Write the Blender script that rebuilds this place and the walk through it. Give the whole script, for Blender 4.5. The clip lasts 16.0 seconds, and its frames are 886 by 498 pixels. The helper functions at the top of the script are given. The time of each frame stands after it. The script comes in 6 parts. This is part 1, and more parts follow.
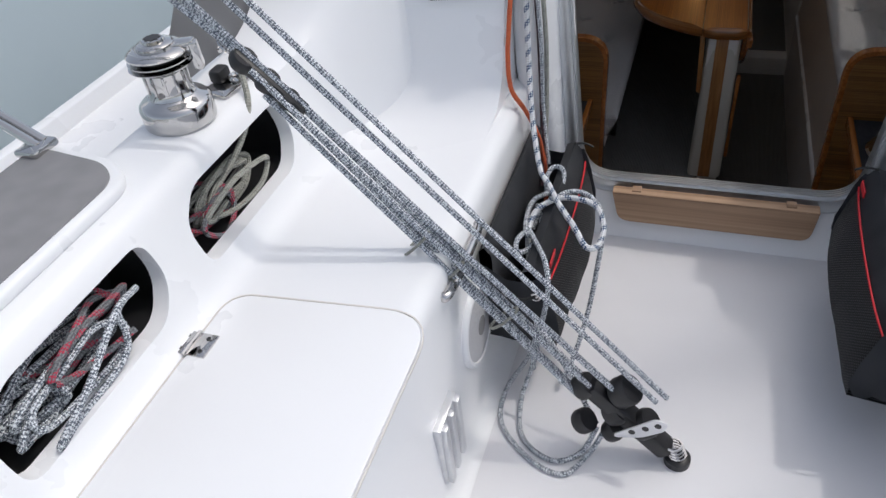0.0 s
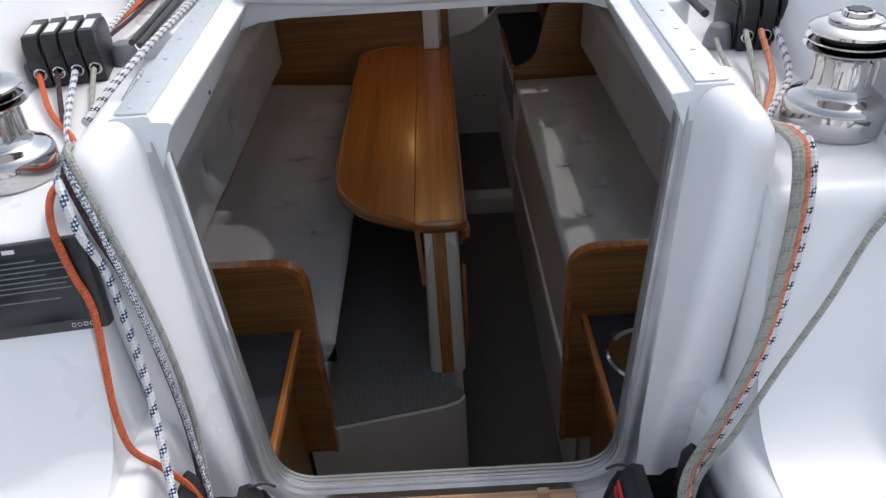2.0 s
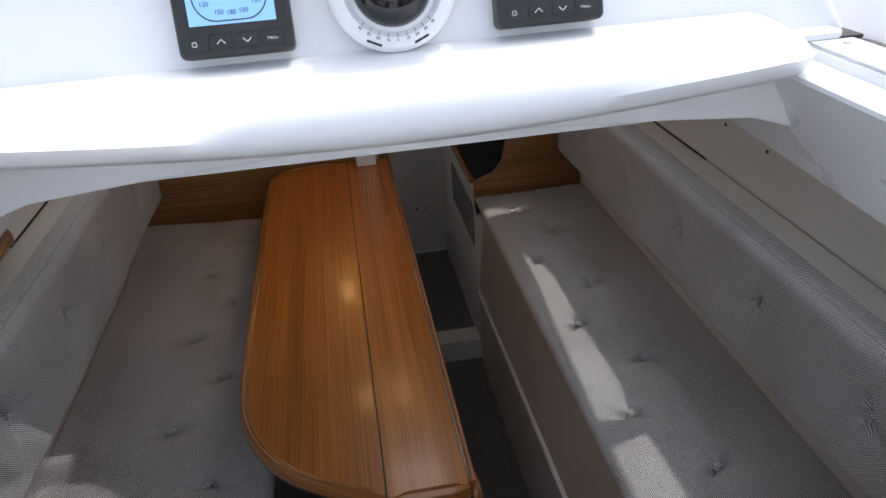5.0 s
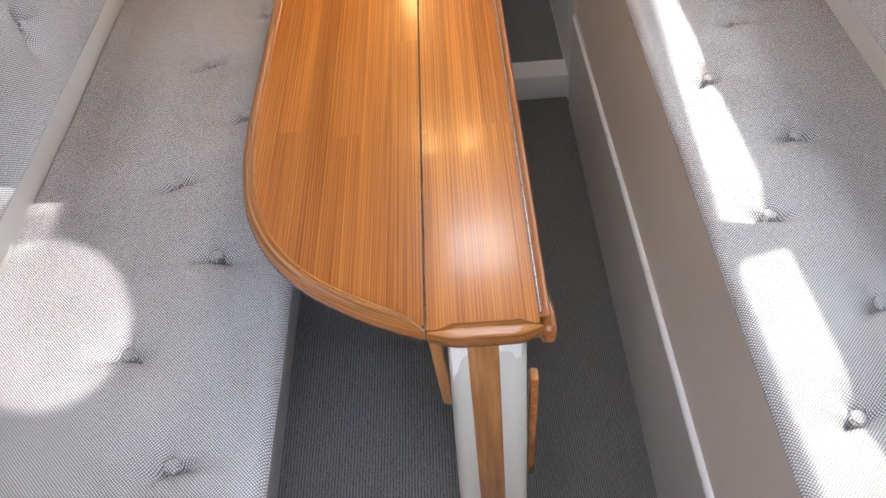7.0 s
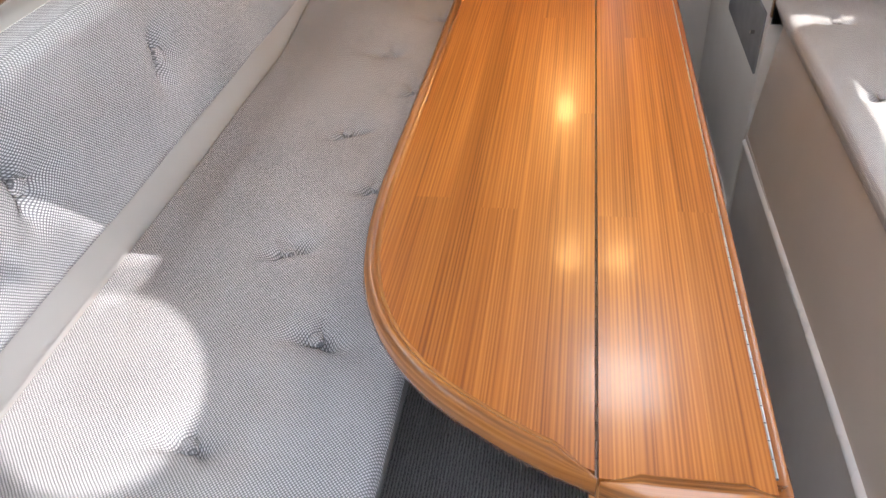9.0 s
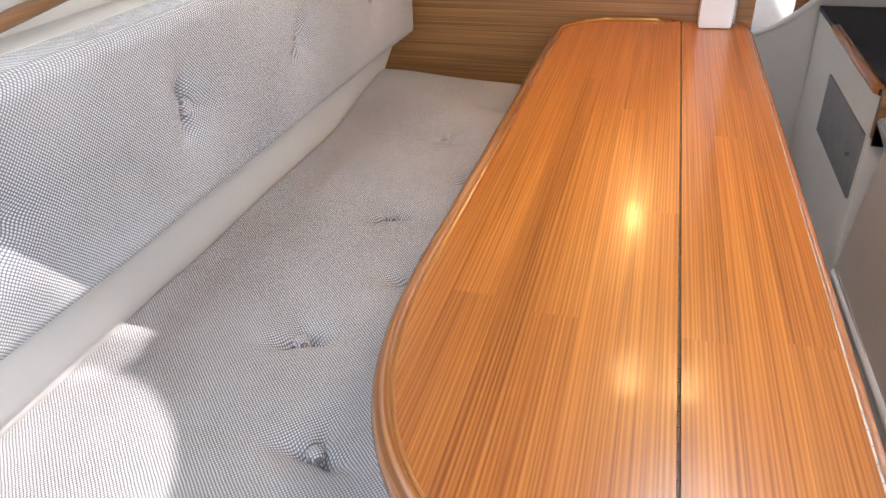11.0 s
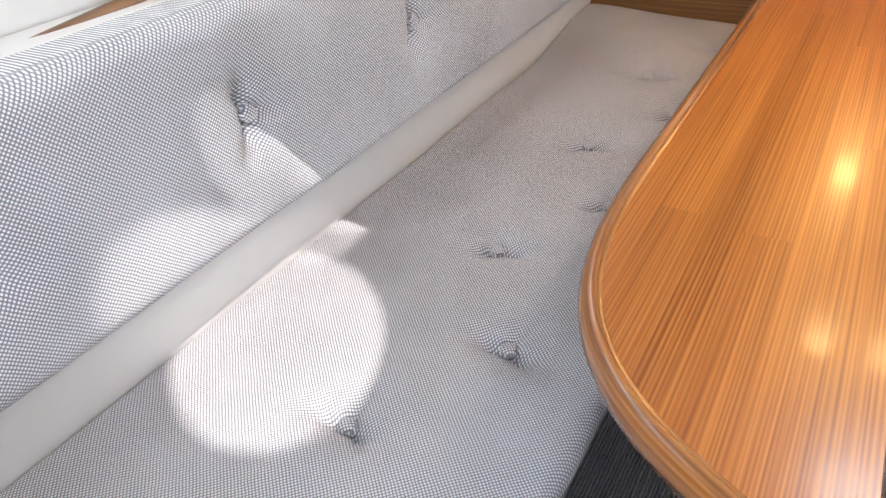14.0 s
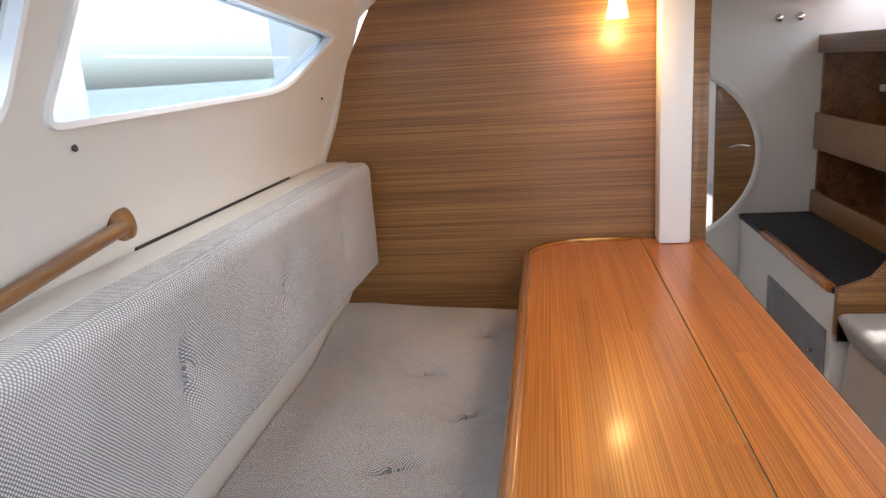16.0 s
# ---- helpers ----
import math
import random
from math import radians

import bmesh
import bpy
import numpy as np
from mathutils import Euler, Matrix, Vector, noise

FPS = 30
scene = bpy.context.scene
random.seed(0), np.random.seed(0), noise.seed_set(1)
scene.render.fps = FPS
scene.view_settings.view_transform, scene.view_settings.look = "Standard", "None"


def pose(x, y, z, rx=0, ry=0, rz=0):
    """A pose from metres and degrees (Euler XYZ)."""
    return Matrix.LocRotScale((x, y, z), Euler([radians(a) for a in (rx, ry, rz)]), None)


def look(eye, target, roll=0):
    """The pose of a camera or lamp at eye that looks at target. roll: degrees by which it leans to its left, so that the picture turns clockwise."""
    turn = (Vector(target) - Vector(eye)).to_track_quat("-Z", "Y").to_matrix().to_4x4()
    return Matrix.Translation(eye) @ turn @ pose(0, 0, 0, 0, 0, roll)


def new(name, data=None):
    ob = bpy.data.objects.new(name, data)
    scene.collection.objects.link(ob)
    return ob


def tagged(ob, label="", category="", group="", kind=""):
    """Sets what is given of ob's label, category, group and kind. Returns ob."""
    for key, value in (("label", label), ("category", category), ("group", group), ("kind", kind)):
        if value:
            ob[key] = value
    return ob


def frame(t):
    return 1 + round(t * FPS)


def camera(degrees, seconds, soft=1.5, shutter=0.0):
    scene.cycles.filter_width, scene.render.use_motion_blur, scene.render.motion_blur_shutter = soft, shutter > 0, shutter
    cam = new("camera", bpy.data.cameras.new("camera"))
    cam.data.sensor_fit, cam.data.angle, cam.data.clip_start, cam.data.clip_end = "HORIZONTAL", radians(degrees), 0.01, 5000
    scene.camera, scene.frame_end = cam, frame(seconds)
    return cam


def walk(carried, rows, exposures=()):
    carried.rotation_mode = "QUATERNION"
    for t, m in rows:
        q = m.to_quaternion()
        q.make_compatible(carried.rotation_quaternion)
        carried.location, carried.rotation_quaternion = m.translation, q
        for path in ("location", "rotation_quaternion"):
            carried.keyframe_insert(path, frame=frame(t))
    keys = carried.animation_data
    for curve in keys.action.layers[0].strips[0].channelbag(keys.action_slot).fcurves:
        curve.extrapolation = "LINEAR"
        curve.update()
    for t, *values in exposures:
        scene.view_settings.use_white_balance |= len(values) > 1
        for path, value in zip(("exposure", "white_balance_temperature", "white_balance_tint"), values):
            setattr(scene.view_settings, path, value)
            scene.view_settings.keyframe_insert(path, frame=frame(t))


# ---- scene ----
cam = camera(62.6, 16.0)

PATH = [
    (0, (-0.002, -2.676, 2.273), (-0.597, -1.266, 0.986), -7.4),
    (0.5, (0.076, -2.54, 2.292), (-0.281, -1.091, 0.961), -6.1),
    (1, (0.116, -2.38, 2.281), (-0.108, -0.868, 0.992), -5.3),
    (1.5, (0.067, -2.168, 2.295), (-0.029, -0.574, 1.092), -4.6),
    (2, (0.108, -1.973, 2.315), (0.09, -0.318, 1.193), -3.6),
    (2.5, (0.137, -1.81, 2.319), (0.165, -0.102, 1.28), -3.4),
    (3, (0.101, -1.676, 2.318), (0.156, 0.06, 1.327), -3.7),
    (3.2, (0.092, -1.618, 2.316), (0.152, 0.131, 1.347), -3.8),
    (5.3, (0.003, -0.875, 2.063), (0.277, 0.867, 1.121), -3.6),
    (5.5, (-0.008, -0.828, 2.047), (0.285, 0.852, 1.002), -2.9),
    (6, (-0.064, -0.75, 1.946), (0.136, 0.741, 0.629), -2.2),
    (6.5, (0.003, -0.629, 1.885), (0.023, 0.729, 0.418), -4.5),
    (7, (0.063, -0.534, 1.879), (-0.003, 0.754, 0.35), -6.4),
    (7.5, (0.071, -0.496, 1.853), (-0.061, 0.808, 0.342), -5.9),
    (8, (0.016, -0.467, 1.747), (-0.202, 0.882, 0.287), -5.4),
    (8.5, (-0.007, -0.431, 1.722), (-0.283, 0.986, 0.338), -5.3),
    (9, (-0.033, -0.381, 1.648), (-0.372, 1.141, 0.396), -5.4),
    (9.5, (-0.011, -0.332, 1.571), (-0.401, 1.3, 0.482), -5.3),
    (9.7, (0.013, -0.31, 1.573), (-0.39, 1.366, 0.558), -5.1),
    (12, (-0.104, -0.223, 1.477), (-0.648, 1.403, 0.448), -0.0),
    (12.5, (-0.059, -0.242, 1.451), (-0.52, 1.24, 0.19), -0.8),
    (13, (-0.062, -0.29, 1.432), (-0.43, 1.048, -0.009), -1.3),
    (13.5, (-0.066, -0.305, 1.49), (-0.603, 1.122, 0.195), -3.2),
    (14, (-0.078, -0.313, 1.515), (-0.967, 1.096, 0.408), -4.5),
    (14.5, (-0.094, -0.326, 1.539), (-1.18, 1.092, 0.638), -5.1),
    (15, (-0.093, -0.295, 1.539), (-1.102, 1.265, 0.798), -4.3),
    (15.5, (-0.153, -0.238, 1.542), (-0.854, 1.542, 0.957), -3.4),
    (16, (-0.233, -0.184, 1.551), (-0.525, 1.733, 1.064), -3.7),
]
walk(cam, [(t, look(eye, target, roll)) for t, eye, target, roll in PATH],
     exposures=[(0, 0.0), (1.0, 0.18), (2.0, 0.37), (3.2, 0.53), (5.3, 1.34), (6.0, 2.48), (6.5, 2.86), (7.0, 3.15), (8.0, 3.30), (9.0, 3.25), (9.7, 3.32), (12.0, 3.42), (13.0, 3.27), (13.5, 3.39), (14.0, 3.36), (14.5, 3.22), (15.0, 3.15), (16.0, 3.0)])
# ---- world and light ----
world = bpy.data.worlds.new("world")
scene.world = world
world.use_nodes = True
wn, wl = world.node_tree.nodes, world.node_tree.links
sky = wn.new("ShaderNodeTexSky")
sky.sky_type = "NISHITA"
sky.sun_disc = False
SUN_WAY = Vector((-0.28, -0.20, -0.65)).normalized()
sky.sun_elevation = math.asin(-SUN_WAY.z)
sky.sun_rotation = math.atan2(-SUN_WAY.x, -SUN_WAY.y)
sky.air_density, sky.dust_density, sky.ozone_density = 1.0, 3.0, 1.0
pale = wn.new("ShaderNodeHueSaturation")
pale.inputs["Saturation"].default_value = 0.55
wl.new(sky.outputs["Color"], pale.inputs["Color"])
wl.new(pale.outputs["Color"], wn["Background"].inputs["Color"])
wn["Background"].inputs["Strength"].default_value = 0.175

sun = new("sun", bpy.data.lights.new("sun", "SUN"))
sun.data.energy, sun.data.angle, sun.data.color = 0.72, radians(1.0), (1.0, 0.96, 0.9)
sun.matrix_world = look((0, 0, 0), SUN_WAY)

# added spot lamps casting port settee patches down through the open hatch, source unseen
PATCH_SPOT = Vector((3.48, -5.03, 7.60))
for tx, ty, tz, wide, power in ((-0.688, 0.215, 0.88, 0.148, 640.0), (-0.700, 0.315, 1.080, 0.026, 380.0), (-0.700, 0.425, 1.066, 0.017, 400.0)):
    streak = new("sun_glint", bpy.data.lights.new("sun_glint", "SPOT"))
    reach = (Vector((tx, ty, tz)) - PATCH_SPOT).length
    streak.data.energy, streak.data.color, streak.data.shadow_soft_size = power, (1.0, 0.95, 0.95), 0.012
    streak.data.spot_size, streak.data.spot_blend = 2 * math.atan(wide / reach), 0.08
    streak.matrix_world = look(PATCH_SPOT, (tx, ty, tz))

# sky light through the deck hatch over the table
hatch_light = new("deck_hatch_light", bpy.data.lights.new("deck_hatch_light", "AREA"))
hatch_light.data.shape, hatch_light.data.size, hatch_light.data.size_y = "RECTANGLE", 0.17, 0.17
hatch_light.data.energy, hatch_light.data.color = 0.22, (0.95, 0.97, 1.0)
hatch_light.matrix_world = look((0.10, 0.74, 1.795), (0.10, 0.74, 0))

# sky light in the openings of the starboard windows
for wy in (0.10, 0.98):
    win_light = new("window_sky", bpy.data.lights.new("window_sky", "AREA"))
    win_light.data.shape, win_light.data.size, win_light.data.size_y = "RECTANGLE", 0.66, 0.15
    win_light.data.energy, win_light.data.color = 0.28, (0.93, 0.97, 1.0)
    win_light.matrix_world = look((0.925, wy, 1.60), (-0.6, wy, 1.15))

# sky light in the openings of the port windows
for wy in (0.10, 1.0):
    win_light = new("window_sky", bpy.data.lights.new("window_sky", "AREA"))
    win_light.data.shape, win_light.data.size, win_light.data.size_y = "RECTANGLE", 0.66, 0.13
    win_light.data.energy, win_light.data.color = 0.10, (0.88, 0.96, 1.0)
    win_light.matrix_world = look((-0.705, wy, 1.605), (-0.50, wy, 0.90))

# ---- materials ----
def material(name, colour, rough=0.5, metal=0.0, **extra):
    m = bpy.data.materials.new(name)
    m.use_nodes = True
    b = m.node_tree.nodes["Principled BSDF"]
    b.inputs["Base Color"].default_value = (*colour, 1)
    b.inputs["Roughness"].default_value = rough
    b.inputs["Metallic"].default_value = metal
    for key, value in extra.items():
        b.inputs[key.replace("_", " ")].default_value = value
    return m


def node(m, kind, **values):
    n = m.node_tree.nodes.new(kind)
    for key, value in values.items():
        n.inputs[key].default_value = value
    return n


def wire(m, a, b):
    m.node_tree.links.new(a, b)


def shader(m):
    return m.node_tree.nodes["Principled BSDF"]


def coords(m, what="Object", scale=(1, 1, 1), turn=(0, 0, 0)):
    c, p = node(m, "ShaderNodeTexCoord"), node(m, "ShaderNodeMapping")
    p.inputs["Scale"].default_value = scale
    p.inputs["Rotation"].default_value = turn
    wire(m, c.outputs[what], p.inputs["Vector"])
    return p.outputs["Vector"]


def ramp(m, fac, stops):
    r = node(m, "ShaderNodeValToRGB")
    while len(r.color_ramp.elements) < len(stops):
        r.color_ramp.elements.new(0.5)
    for e, (at, c) in zip(r.color_ramp.elements, stops):
        e.position, e.color = at, (*c, 1)
    wire(m, fac, r.inputs["Fac"])
    return r.outputs["Color"]


def noise_of(m, vec, scale, detail=4.0):
    n = node(m, "ShaderNodeTexNoise", Scale=scale, Detail=detail)
    wire(m, vec, n.inputs["Vector"])
    return n.outputs["Fac"]


def bumped(m, height, strength, distance=0.001):
    b = node(m, "ShaderNodeBump", Strength=strength, Distance=distance)
    wire(m, height, b.inputs["Height"])
    wire(m, b.outputs["Normal"], shader(m).inputs["Normal"])


def mottled(name, a, b, rough, scale=6.0, bump=0.0, fine=400.0, metal=0.0):
    """Two close tones in large patches, with a fine grain in the relief."""
    m = material(name, a, rough, metal)
    v = coords(m)
    wire(m, ramp(m, noise_of(m, v, scale), [(0.3, a), (0.7, b)]), shader(m).inputs["Base Color"])
    r = node(m, "ShaderNodeMapRange")
    r.inputs["To Min"].default_value, r.inputs["To Max"].default_value = rough * 0.85, min(1, rough * 1.2)
    wire(m, noise_of(m, v, scale * 4), r.inputs["Value"])
    wire(m, r.outputs["Result"], shader(m).inputs["Roughness"])
    if bump:
        bumped(m, noise_of(m, v, fine, 2), bump)
    return m


def wood(name, dark, mid, light, rough, along="y", lines=130.0, coat=0.0, per_piece=True, rings=0.0, fine=0.55, broad=0.45, ring_depth=0.10, wander=9.0, what="Object"):
    """Straight-grained veneer: fine growth lines along one axis, slow colour drift, each piece its own tone."""
    m = material(name, mid, rough)
    stretch = {"y": (1, 0.008, 1), "x": (0.008, 1, 1), "z": (1, 1, 0.008)}[along]
    v = coords(m, what, stretch)
    if per_piece:
        info, add = node(m, "ShaderNodeObjectInfo"), node(m, "ShaderNodeVectorMath")
        wire(m, v, add.inputs[0])
        shift = node(m, "ShaderNodeVectorMath")
        shift.operation = "SCALE"
        shift.inputs[0].default_value = (3.1, 1.7, 2.3)
        wire(m, info.outputs["Random"], shift.inputs["Scale"])
        wire(m, shift.outputs["Vector"], add.inputs[1])
        v = add.outputs["Vector"]
    n1 = noise_of(m, v, lines, 3)
    n2 = noise_of(m, v, lines / 7, 3)
    mix = node(m, "ShaderNodeMath")
    mix.operation = "MULTIPLY_ADD"
    mix.inputs[1].default_value = fine
    wire(m, n1, mix.inputs[0])
    half = node(m, "ShaderNodeMath")
    half.operation = "MULTIPLY_ADD"
    half.inputs[1].default_value = broad
    half.inputs[2].default_value = 0.5 * (1.0 - fine - broad)
    wire(m, n2, half.inputs[0])
    wire(m, half.outputs[0], mix.inputs[2])
    tone = mix.outputs[0]
    if rings:
        w = node(m, "ShaderNodeTexWave", Scale=rings, Distortion=wander, Detail=3.0)
        w.inputs["Detail Scale"].default_value = 0.6
        w.bands_direction = {"y": "X", "x": "Z", "z": "X"}[along]
        wire(m, v, w.inputs["Vector"])
        ring = node(m, "ShaderNodeMath")
        ring.operation = "MULTIPLY_ADD"
        ring.inputs[1].default_value = ring_depth
        wire(m, w.outputs["Fac"], ring.inputs[0])
        low = node(m, "ShaderNodeMath")
        low.operation = "SUBTRACT"
        low.inputs[1].default_value = ring_depth / 2
        wire(m, tone, low.inputs[0])
        wire(m, low.outputs[0], ring.inputs[2])
        tone = ring.outputs[0]
    col = ramp(m, tone, [(0.38, dark), (0.50, mid), (0.62, light)])
    if per_piece:
        hsv = node(m, "ShaderNodeHueSaturation")
        r = node(m, "ShaderNodeMapRange")
        r.inputs["To Min"].default_value, r.inputs["To Max"].default_value = 0.92, 1.08
        wire(m, info.outputs["Random"], r.inputs["Value"])
        wire(m, r.outputs["Result"], hsv.inputs["Value"])
        wire(m, col, hsv.inputs["Color"])
        col = hsv.outputs["Color"]
    wire(m, col, shader(m).inputs["Base Color"])
    shader(m).inputs["Coat Weight"].default_value = coat
    shader(m).inputs["Coat Roughness"].default_value = 0.12
    bumped(m, n1, 0.12, 0.0006)
    return m


def woven(name, a, b, scale, one, two):
    """Twill weave of a dark and a light yarn at real size, in the plane of the two axes."""
    m = material(name, a, 0.9)
    q = radians(45)
    v = coords(m, turn=(0, 0, q) if one == "X" else (q, 0, 0))
    stray = node(m, "ShaderNodeTexNoise", Scale=45.0, Detail=2.0)
    wire(m, v, stray.inputs["Vector"])
    pull, bent = node(m, "ShaderNodeVectorMath"), node(m, "ShaderNodeVectorMath")
    pull.operation = "SCALE"
    pull.inputs["Scale"].default_value = 0.0022
    wire(m, stray.outputs["Color"], pull.inputs[0])
    wire(m, v, bent.inputs[0])
    wire(m, pull.outputs["Vector"], bent.inputs[1])
    v = bent.outputs["Vector"]
    waves = []
    for axis in (one, two):
        w = node(m, "ShaderNodeTexWave", Scale=scale, Distortion=0.0)
        w.bands_direction = axis
        wire(m, v, w.inputs["Vector"])
        waves.append(w.outputs["Fac"])
    s = node(m, "ShaderNodeMath")
    s.operation = "MULTIPLY"
    wire(m, waves[0], s.inputs[0])
    wire(m, waves[1], s.inputs[1])
    big = noise_of(m, v, 4.0)
    add = node(m, "ShaderNodeMath")
    add.operation = "MULTIPLY_ADD"
    add.inputs[1].default_value = 0.30
    wire(m, big, add.inputs[0])
    wire(m, s.outputs[0], add.inputs[2])
    wire(m, ramp(m, add.outputs[0], [(0.10, a), (0.75, b)]), shader(m).inputs["Base Color"])
    bumped(m, s.outputs[0], 0.6, 0.0010)
    shader(m).inputs["Sheen Weight"].default_value = 0.15
    return m


def ribbed(name, a, b, scale):
    """Loop carpet in fine ribs."""
    m = mottled(name, a, b, 0.95, 120.0)
    w = node(m, "ShaderNodeTexWave", Scale=scale, Distortion=2.6, Detail=2.0)
    w.inputs["Detail Scale"].default_value = 3.0
    w.bands_direction = "X"
    v = coords(m)
    wire(m, v, w.inputs["Vector"])
    n = noise_of(m, v, 230, 3)
    s = node(m, "ShaderNodeMath")
    wire(m, w.outputs["Fac"], s.inputs[0])
    wire(m, n, s.inputs[1])
    wire(m, ramp(m, s.outputs[0], [(0.45, a), (1.55, b)]), shader(m).inputs["Base Color"])
    bumped(m, s.outputs[0], 0.9, 0.003)
    return m


GEL = mottled("gelcoat_white", (0.84, 0.85, 0.865), (0.82, 0.83, 0.845), 0.28, 1.3)
NONSKID = mottled("deck_nonskid", (0.74, 0.74, 0.76), (0.70, 0.70, 0.72), 0.55, 4.0, 0.25, 900)
LINER = mottled("liner_offwhite", (0.72, 0.69, 0.65), (0.68, 0.65, 0.61), 0.4, 3.0)
LINER_BEIGE = mottled("liner_beige", (0.60, 0.53, 0.47), (0.56, 0.49, 0.44), 0.35, 3.0)
LINER_GREY = mottled("liner_grey", (0.55, 0.52, 0.51), (0.50, 0.47, 0.46), 0.45, 3.0)
FABRIC = woven("grey_upholstery", (0.15, 0.145, 0.150), (0.78, 0.755, 0.75), 84.0, "X", "Y")
FABRIC_BACK = woven("grey_upholstery_upright", (0.15, 0.145, 0.150), (0.78, 0.755, 0.75), 84.0, "Y", "Z")
CARPET = ribbed("dark_carpet", (0.076, 0.075, 0.070), (0.245, 0.24, 0.226), 50.0)
TABLE_WOOD = wood("table_veneer", (0.23, 0.063, 0.010), (0.40, 0.124, 0.020), (0.53, 0.194, 0.037), 0.30, "y", 300.0, 0.18, True, 72.0, 0.37, 0.22, 0.11, 13.0)
EDGE_WOOD = wood("solid_edge_wood", (0.22, 0.070, 0.016), (0.32, 0.108, 0.026), (0.42, 0.154, 0.041), 0.25, "y", 120.0, 0.3)
EDGE_WOOD_UP = wood("solid_upright_wood", (0.22, 0.09, 0.026), (0.33, 0.14, 0.042), (0.43, 0.20, 0.07), 0.3, "z", 90.0, 0.3)
RIM_WOOD = wood("carved_rim_wood", (0.13, 0.045, 0.010), (0.29, 0.104, 0.025), (0.44, 0.175, 0.047), 0.22, "y", 230.0, 0.4, True, 0.0, 0.5, 0.5, what="UV")
PANEL_WOOD = wood("bulkhead_veneer", (0.115, 0.048, 0.012), (0.22, 0.098, 0.027), (0.32, 0.155, 0.046), 0.38, "x", 220.0, 0.15, True, 70.0, 0.55, 0.18, 0.12, 9.0)
RAIL_WOOD = wood("dark_rail_wood", (0.11, 0.045, 0.014), (0.19, 0.085, 0.028), (0.26, 0.12, 0.045), 0.35, "y", 120.0, 0.2)
TEAK = wood("bare_teak", (0.24, 0.145, 0.085), (0.36, 0.225, 0.135), (0.45, 0.30, 0.19), 0.6, "x", 110.0)
CHROME = mottled("polished_steel", (0.60, 0.59, 0.58), (0.54, 0.53, 0.52), 0.07, 8.0, metal=1.0)
ALU = mottled("anodised_aluminium", (0.74, 0.75, 0.77), (0.68, 0.69, 0.71), 0.38, 20.0, metal=0.75)
CHANNEL = mottled("extruded_aluminium", (0.60, 0.61, 0.62), (0.53, 0.54, 0.55), 0.34, 20.0, metal=0.85)
YACHT = mottled("pale_blue_hull_paint", (0.52, 0.60, 0.63), (0.47, 0.55, 0.59), 0.3, 1.5)
STRIP = mottled("brushed_strip", (0.66, 0.69, 0.70), (0.62, 0.64, 0.66), 0.42, 30.0, metal=0.6)
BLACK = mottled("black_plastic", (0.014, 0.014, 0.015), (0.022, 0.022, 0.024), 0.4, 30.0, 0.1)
RUBBER = mottled("black_rubber", (0.012, 0.012, 0.012), (0.02, 0.02, 0.02), 0.6, 30.0)
CANVAS = mottled("charcoal_canvas", (0.050, 0.053, 0.060), (0.078, 0.081, 0.090), 0.85, 12.0, 0.5, 700)
GREY_PAD = mottled("grey_pad", (0.20, 0.20, 0.21), (0.24, 0.24, 0.25), 0.8, 20.0, 0.3, 500)
RED = material("red_piping", (0.55, 0.02, 0.03), 0.6)
DARK = mottled("dark_mat", (0.012, 0.013, 0.018), (0.024, 0.025, 0.032), 0.8, 40.0, 0.6, 500)
GLASS = material("window_glass", (0.28, 0.35, 0.40), 0.02, 0.0, Transmission_Weight=1.0, IOR=1.05)
WATER = mottled("harbour_water", (0.10, 0.13, 0.14), (0.14, 0.17, 0.18), 0.12, 1.5, 0.6, 3)
ORANGE_ROPE = mottled("orange_cover", (0.55, 0.10, 0.03), (0.70, 0.16, 0.06), 0.8, 300.0, 0.5, 900)

# ---- building helpers ----
def part(name, bm, mat, parent=None, label="", smooth=True, where=None):
    """Links a bmesh as one mesh object, under a thing or part where one is given."""
    bmesh.ops.recalc_face_normals(bm, faces=bm.faces)
    me = bpy.data.meshes.new(name)
    bm.to_mesh(me)
    bm.free()
    if smooth:
        me.polygons.foreach_set("use_smooth", [True] * len(me.polygons))
        me.set_sharp_from_angle(angle=radians(38))
    me.materials.append(mat)
    ob = new(name, me)
    if parent is not None:
        ob.parent = parent
    if where is not None:
        ob.matrix_basis = where
    if label:
        ob["label"] = label
    return ob


def thing(name, label, category, where=None, group="", kind=""):
    ob = new(name)
    ob.empty_display_size = 0.05
    if where is not None:
        ob.matrix_basis = where
    return tagged(ob, label, category, group, kind)


def block(x0, x1, y0, y1, z0, z1, r=0.0, seg=2, bm=None):
    """A box with rounded edges."""
    b = bmesh.new()
    m = Matrix.Translation(((x0 + x1) / 2, (y0 + y1) / 2, (z0 + z1) / 2)) @ Matrix.Diagonal((x1 - x0, y1 - y0, z1 - z0, 1))
    bmesh.ops.create_cube(b, size=1, matrix=m)
    if r:
        bmesh.ops.bevel(b, geom=b.edges[:], offset=r, segments=seg, affect="EDGES", profile=0.5)
    if bm is None:
        return b
    join(bm, b)
    return bm


def join(bm, other):
    me = bpy.data.meshes.new("tmp")
    other.to_mesh(me)
    other.free()
    bm.from_mesh(me)
    bpy.data.meshes.remove(me)
    return bm


